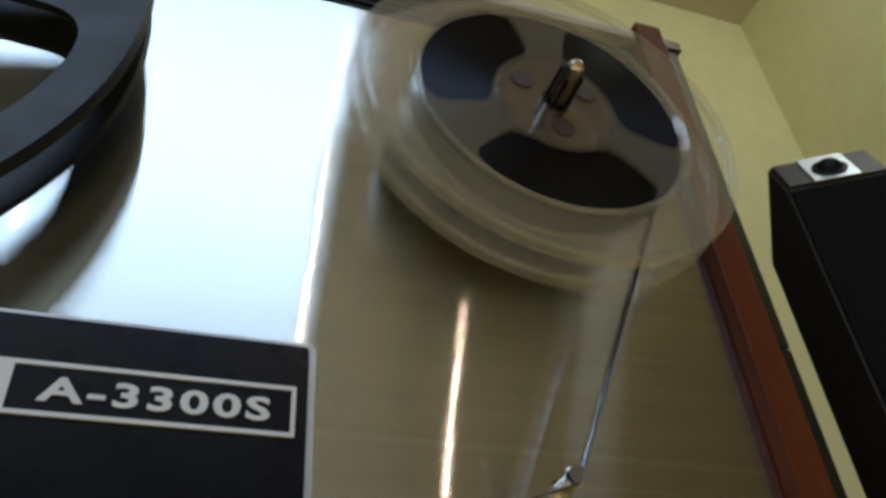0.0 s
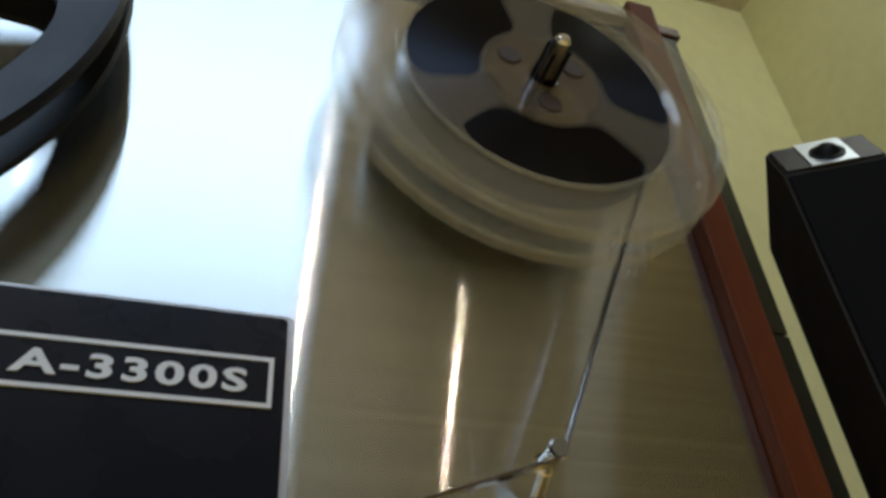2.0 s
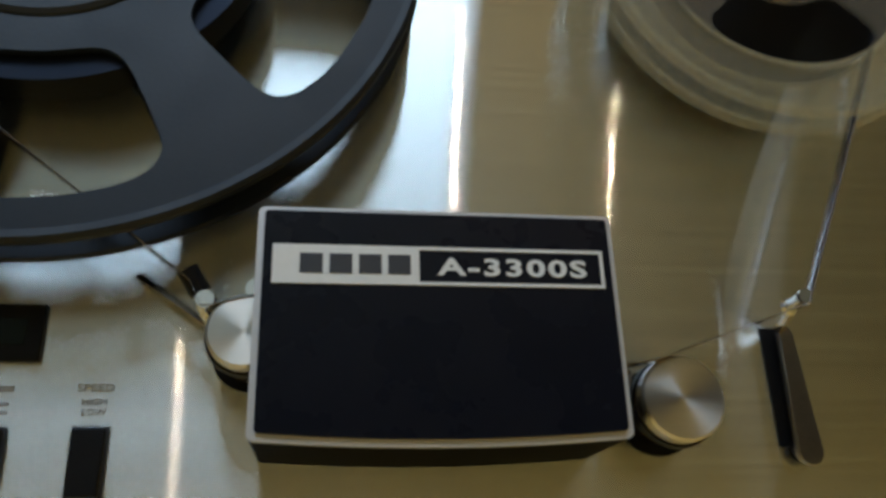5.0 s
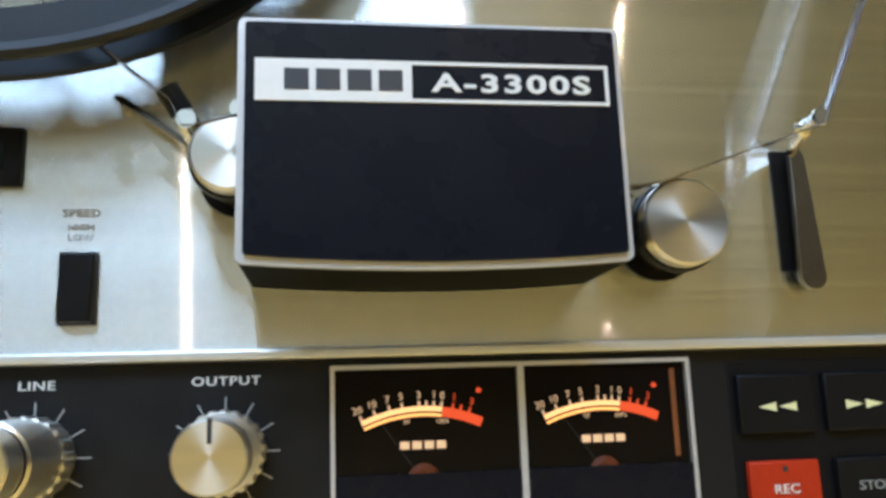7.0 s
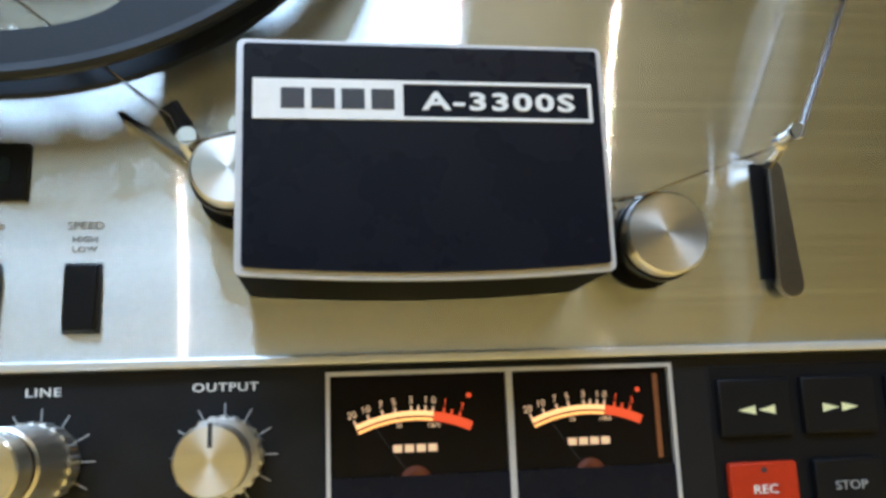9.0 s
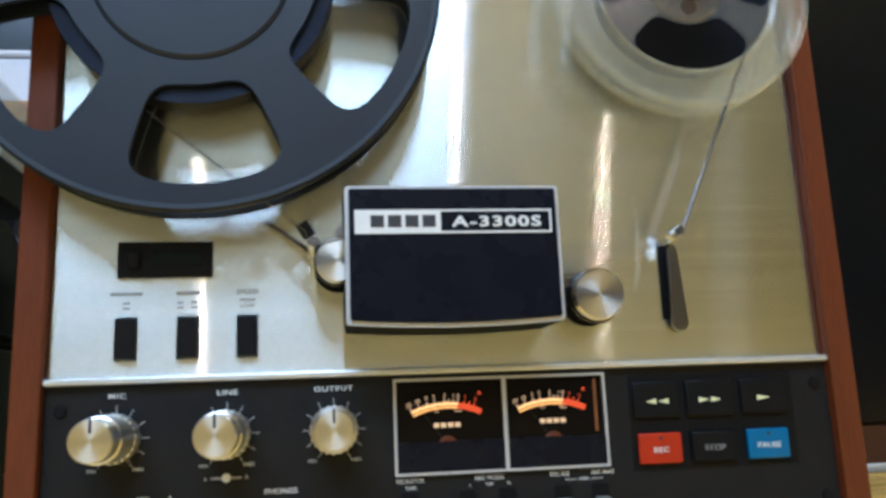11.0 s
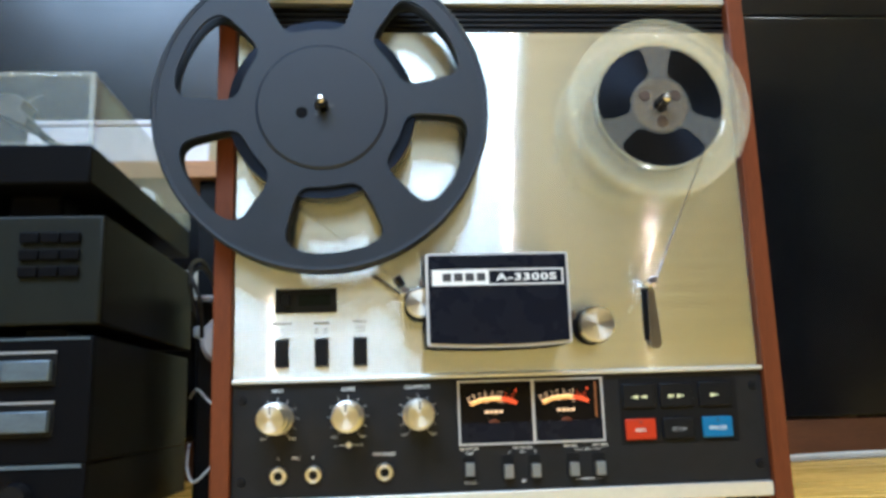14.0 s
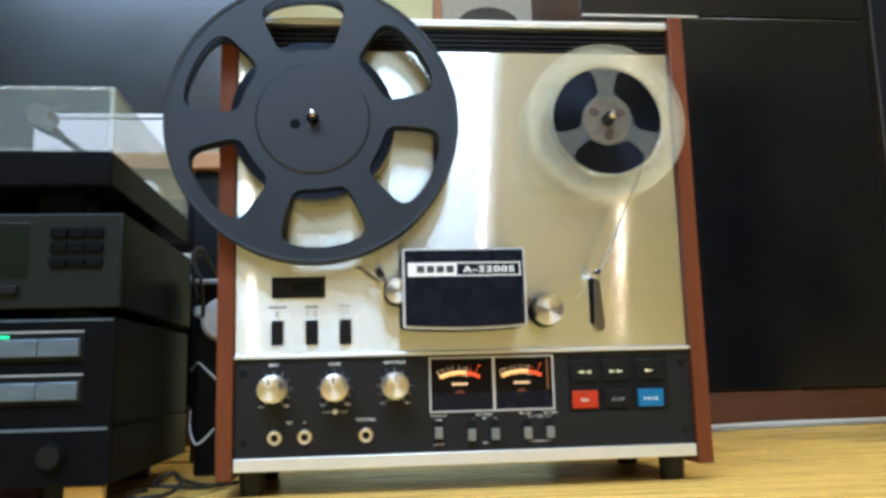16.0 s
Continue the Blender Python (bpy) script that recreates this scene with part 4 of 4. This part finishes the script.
part("arm_roller", lathe([(0, -0.030), (0.0026, -0.030), (0.0030, -0.029), (0.0022, -0.026), (0.0022, -0.020), (0.0032, -0.019), (0, -0.018)], 20, (0.1174, 0, 0.1903)), CHROME, ta)
part("arm_pivot", lathe([(0, -0.0036), (0.0036, -0.0036), (0.0036, -0.0005), (0, -0.0005)], 20, (0.1225, 0, 0.1450)), BLACK, ta)

# Dark rod drawn where the arm's shadow and reflection lie on the plate.
la = part("supply_arm_and_shadow", prism([(-0.1015, 0.2015), (-0.1000, 0.2032), (-0.0735, 0.1845), (-0.0750, 0.1825)], -0.0060, -0.0042, bevel=0.0004), DARKCHROME, deck, "supply tension arm and its shadow as one dark rod, with a black roller")
part("arm_roller", tube([(-0.0815, -0.026, 0.1968), (-0.0772, -0.024, 0.1900)], 0.0034, 12), BLACK, la)
part("arm_cap", lathe([(0, -0.030), (0.0028, -0.030), (0.0034, -0.027), (0.0030, -0.004), (0, -0.004)], 20, (-0.0752, 0, 0.1862)), CHROME, la)
part("arm_pivot", lathe([(0, -0.0044), (0.0016, -0.0044), (0.0016, -0.0005), (0, -0.0005)], 20, (-0.0985, 0, 0.2008)), DARKCHROME, la)

# ---- reels ----
RLX, RRX, RZ = -0.1365, 0.1327, 0.3310


def spindle(x, base):
    s = part("spindle", lathe([(0, -0.0515), (0.0026, -0.0510), (0.0034, -0.0490), (0.0034, base), (0, base)], 28, (x, 0, RZ)), DARKCHROME, deck, "dark reel spindle, its tip highlight made as a brighter cap")
    # Brighter chrome cap stands in for the highlight on the tip.
    part("spindle_tip_highlight", lathe([(0, -0.0527), (0.0020, -0.0522), (0.0030, -0.0508), (0.0030, -0.0495), (0, -0.0495)], 24, (x, 0, RZ)), CHROME, s)
    for k in range(3):
        a = math.radians(90 + 120 * k)
        c = slab(-0.0008, 0.0008, -0.0470, base, 0.0034, 0.0052, bevel=0.0003)
        bmesh.ops.rotate(c, cent=(0, 0, 0), matrix=Matrix.Rotation(a, 3, "Y"), verts=c.verts)
        bmesh.ops.translate(c, vec=(x, 0, RZ), verts=c.verts)
        part("spindle_fin", c, BLACK, s)
    part("reel_table", lathe([(0, -0.010), (0.030, -0.010), (0.032, -0.008), (0.032, -0.0005), (0, -0.0005)], 48, (x, 0, RZ)), BLACK, s)


spindle(RLX, -0.008)
spindle(RRX, -0.008)

lr = empty("tape_reel", RLX, 0, RZ, "large black plastic tape reel with six windows", "tape reel", "tape reels")
R = 0.1300
PH = math.radians(-25)
for y0, y1, nm in ((-0.0345, -0.0315, "front_flange"), (-0.0185, -0.0160, "back_flange")):
    part(nm, ring_plate(0.0058, R, y0, y1, 6, 0.0902, 0.0258, math.radians(20.8), PH, 4.5), REEL, lr)
part("hub", lathe([(0.0058, -0.0315), (0.0520, -0.0315), (0.0520, -0.0185), (0.0058, -0.0185)], 72, closed=True), REEL, lr)
part("hub_plate", lathe([(0.0058, -0.0362), (0.0484, -0.0362), (0.0490, -0.0362), (0.0508, -0.0352), (0.0512, -0.0343), (0.0058, -0.0343)], 72, closed=True), REEL, lr)
part("rim", lathe([(R - 0.0035, -0.0352), (R - 0.0010, -0.0355), (R + 0.0004, -0.0340), (R + 0.0004, -0.0318), (R - 0.0035, -0.0312)], 128, closed=True), REEL, lr)
part("tape_pack", lathe([(0.0521, -0.0311), (0.0730, -0.0311), (0.0730, -0.0189), (0.0521, -0.0189)], 96, closed=True), TAPE, lr, "dark wound tape")
part("thread_hole", lathe([(0, -0.0366), (0.0046, -0.0366), (0.0046, -0.0361), (0, -0.0361)], 28, (-0.0155, 0, -0.0055)), COVERSIDE, lr)
for k in range(3):
    a = math.radians(90 + 120 * k)
    part("slot", slab(-0.0012, 0.0012, -0.0366, -0.0361, 0.005, 0.0092), INK, lr).rotation_euler = (0, a, 0)

rr = empty("tape_reel", RRX, 0, RZ, "small clear plastic tape reel full of dark tape", "tape reel", "tape reels")
R2 = 0.0733
PH2 = math.radians(30)
for y0, y1, nm in ((-0.0345, -0.0328, "front_flange"), (-0.0215, -0.0199, "back_flange")):
    part(nm, ring_plate(0.0058, 0.0520, y0, y1, 3, 0.0378, 0.0138, math.radians(46), PH2, 5.0), CLEAR, rr, "clear plastic flange")
    part("flange_edge", lathe([(0.0545, y0), (R2 - 0.0031, y0), (R2 - 0.0031, y1), (0.0545, y1)], 112, closed=True), RINGP, rr, "clear outer ring")
    part("flange_rim", lathe([(R2 - 0.0030, y0 - 0.0008), (R2 - 0.0006, y0 - 0.0008), (R2 + 0.0006, y0 + 0.0004), (R2 + 0.0006, y1 - 0.0002), (R2 - 0.0030, y1 + 0.0004)], 112, closed=True), MILKY, rr)
    part("flange_ring", lathe([(0.0516, y0 - 0.0006), (0.0535, y0 - 0.0009), (0.0545, y0 - 0.0002), (0.0516, y1)], 96, closed=True), MILKY, rr)
part("hub", lathe([(0.0060, -0.0350), (0.0215, -0.0350), (0.0225, -0.0340), (0.0225, -0.0200), (0.0060, -0.0200)], 64, closed=True), HUBP, rr, "clear plastic hub")
for k in range(3):
    a = math.radians(30 + 120 * k)
    part("hub_hole", lathe([(0, -0.0356), (0.0042, -0.0356), (0.0046, -0.0350), (0.0042, -0.0340), (0, -0.0340)], 24, (0.0145 * math.cos(a), 0, 0.0145 * math.sin(a))), HUBHOLE, rr)
part("tape_pack", lathe([(0.0228, -0.0324), (0.0512, -0.0324), (0.0512, -0.0219), (0.0228, -0.0219)], 96, closed=True), TAPE, rr, "dark wound tape")


# ---- threaded tape ----
def ribbon(points, y0, y1, name="magnetic_tape"):
    bm = bmesh.new()
    a = [bm.verts.new((x, y0, z)) for x, z in points]
    b = [bm.verts.new((x, y1, z)) for x, z in points]
    for k in range(len(points) - 1):
        bm.faces.new((a[k], a[k + 1], b[k + 1], b[k]))
    return bm


tp = [(RRX + 0.0512 * math.cos(math.radians(a)), RZ + 0.0512 * math.sin(math.radians(a))) for a in (25, 15, 5, -3)]
tp += [(0.1196, 0.1915), (0.1180, 0.1880), (0.0710, 0.1716), (0.0645, 0.1690), (0.0470, 0.1660)]
rib = made("magnetic_tape", ribbon(tp, -0.0305, -0.0242), RIBBON)
rib.modifiers.new("thickness", "SOLIDIFY").thickness = 0.0002
tagged(rib, "brown magnetic tape threaded from the clear reel past the tension arm", "tape")
tl = [(RLX + 0.0731 * math.cos(math.radians(a)), RZ + 0.0731 * math.sin(math.radians(a))) for a in (190, 205, 220, 232)]
tl += [(-0.0800, 0.1920), (-0.0765, 0.1842), (-0.0735, 0.1842), (-0.0590, 0.1880)]
rib = made("magnetic_tape", ribbon(tl, -0.0305, -0.0242), RIBBON)
rib.modifiers.new("thickness", "SOLIDIFY").thickness = 0.0002
tagged(rib, "brown magnetic tape threaded from the large black reel", "tape")
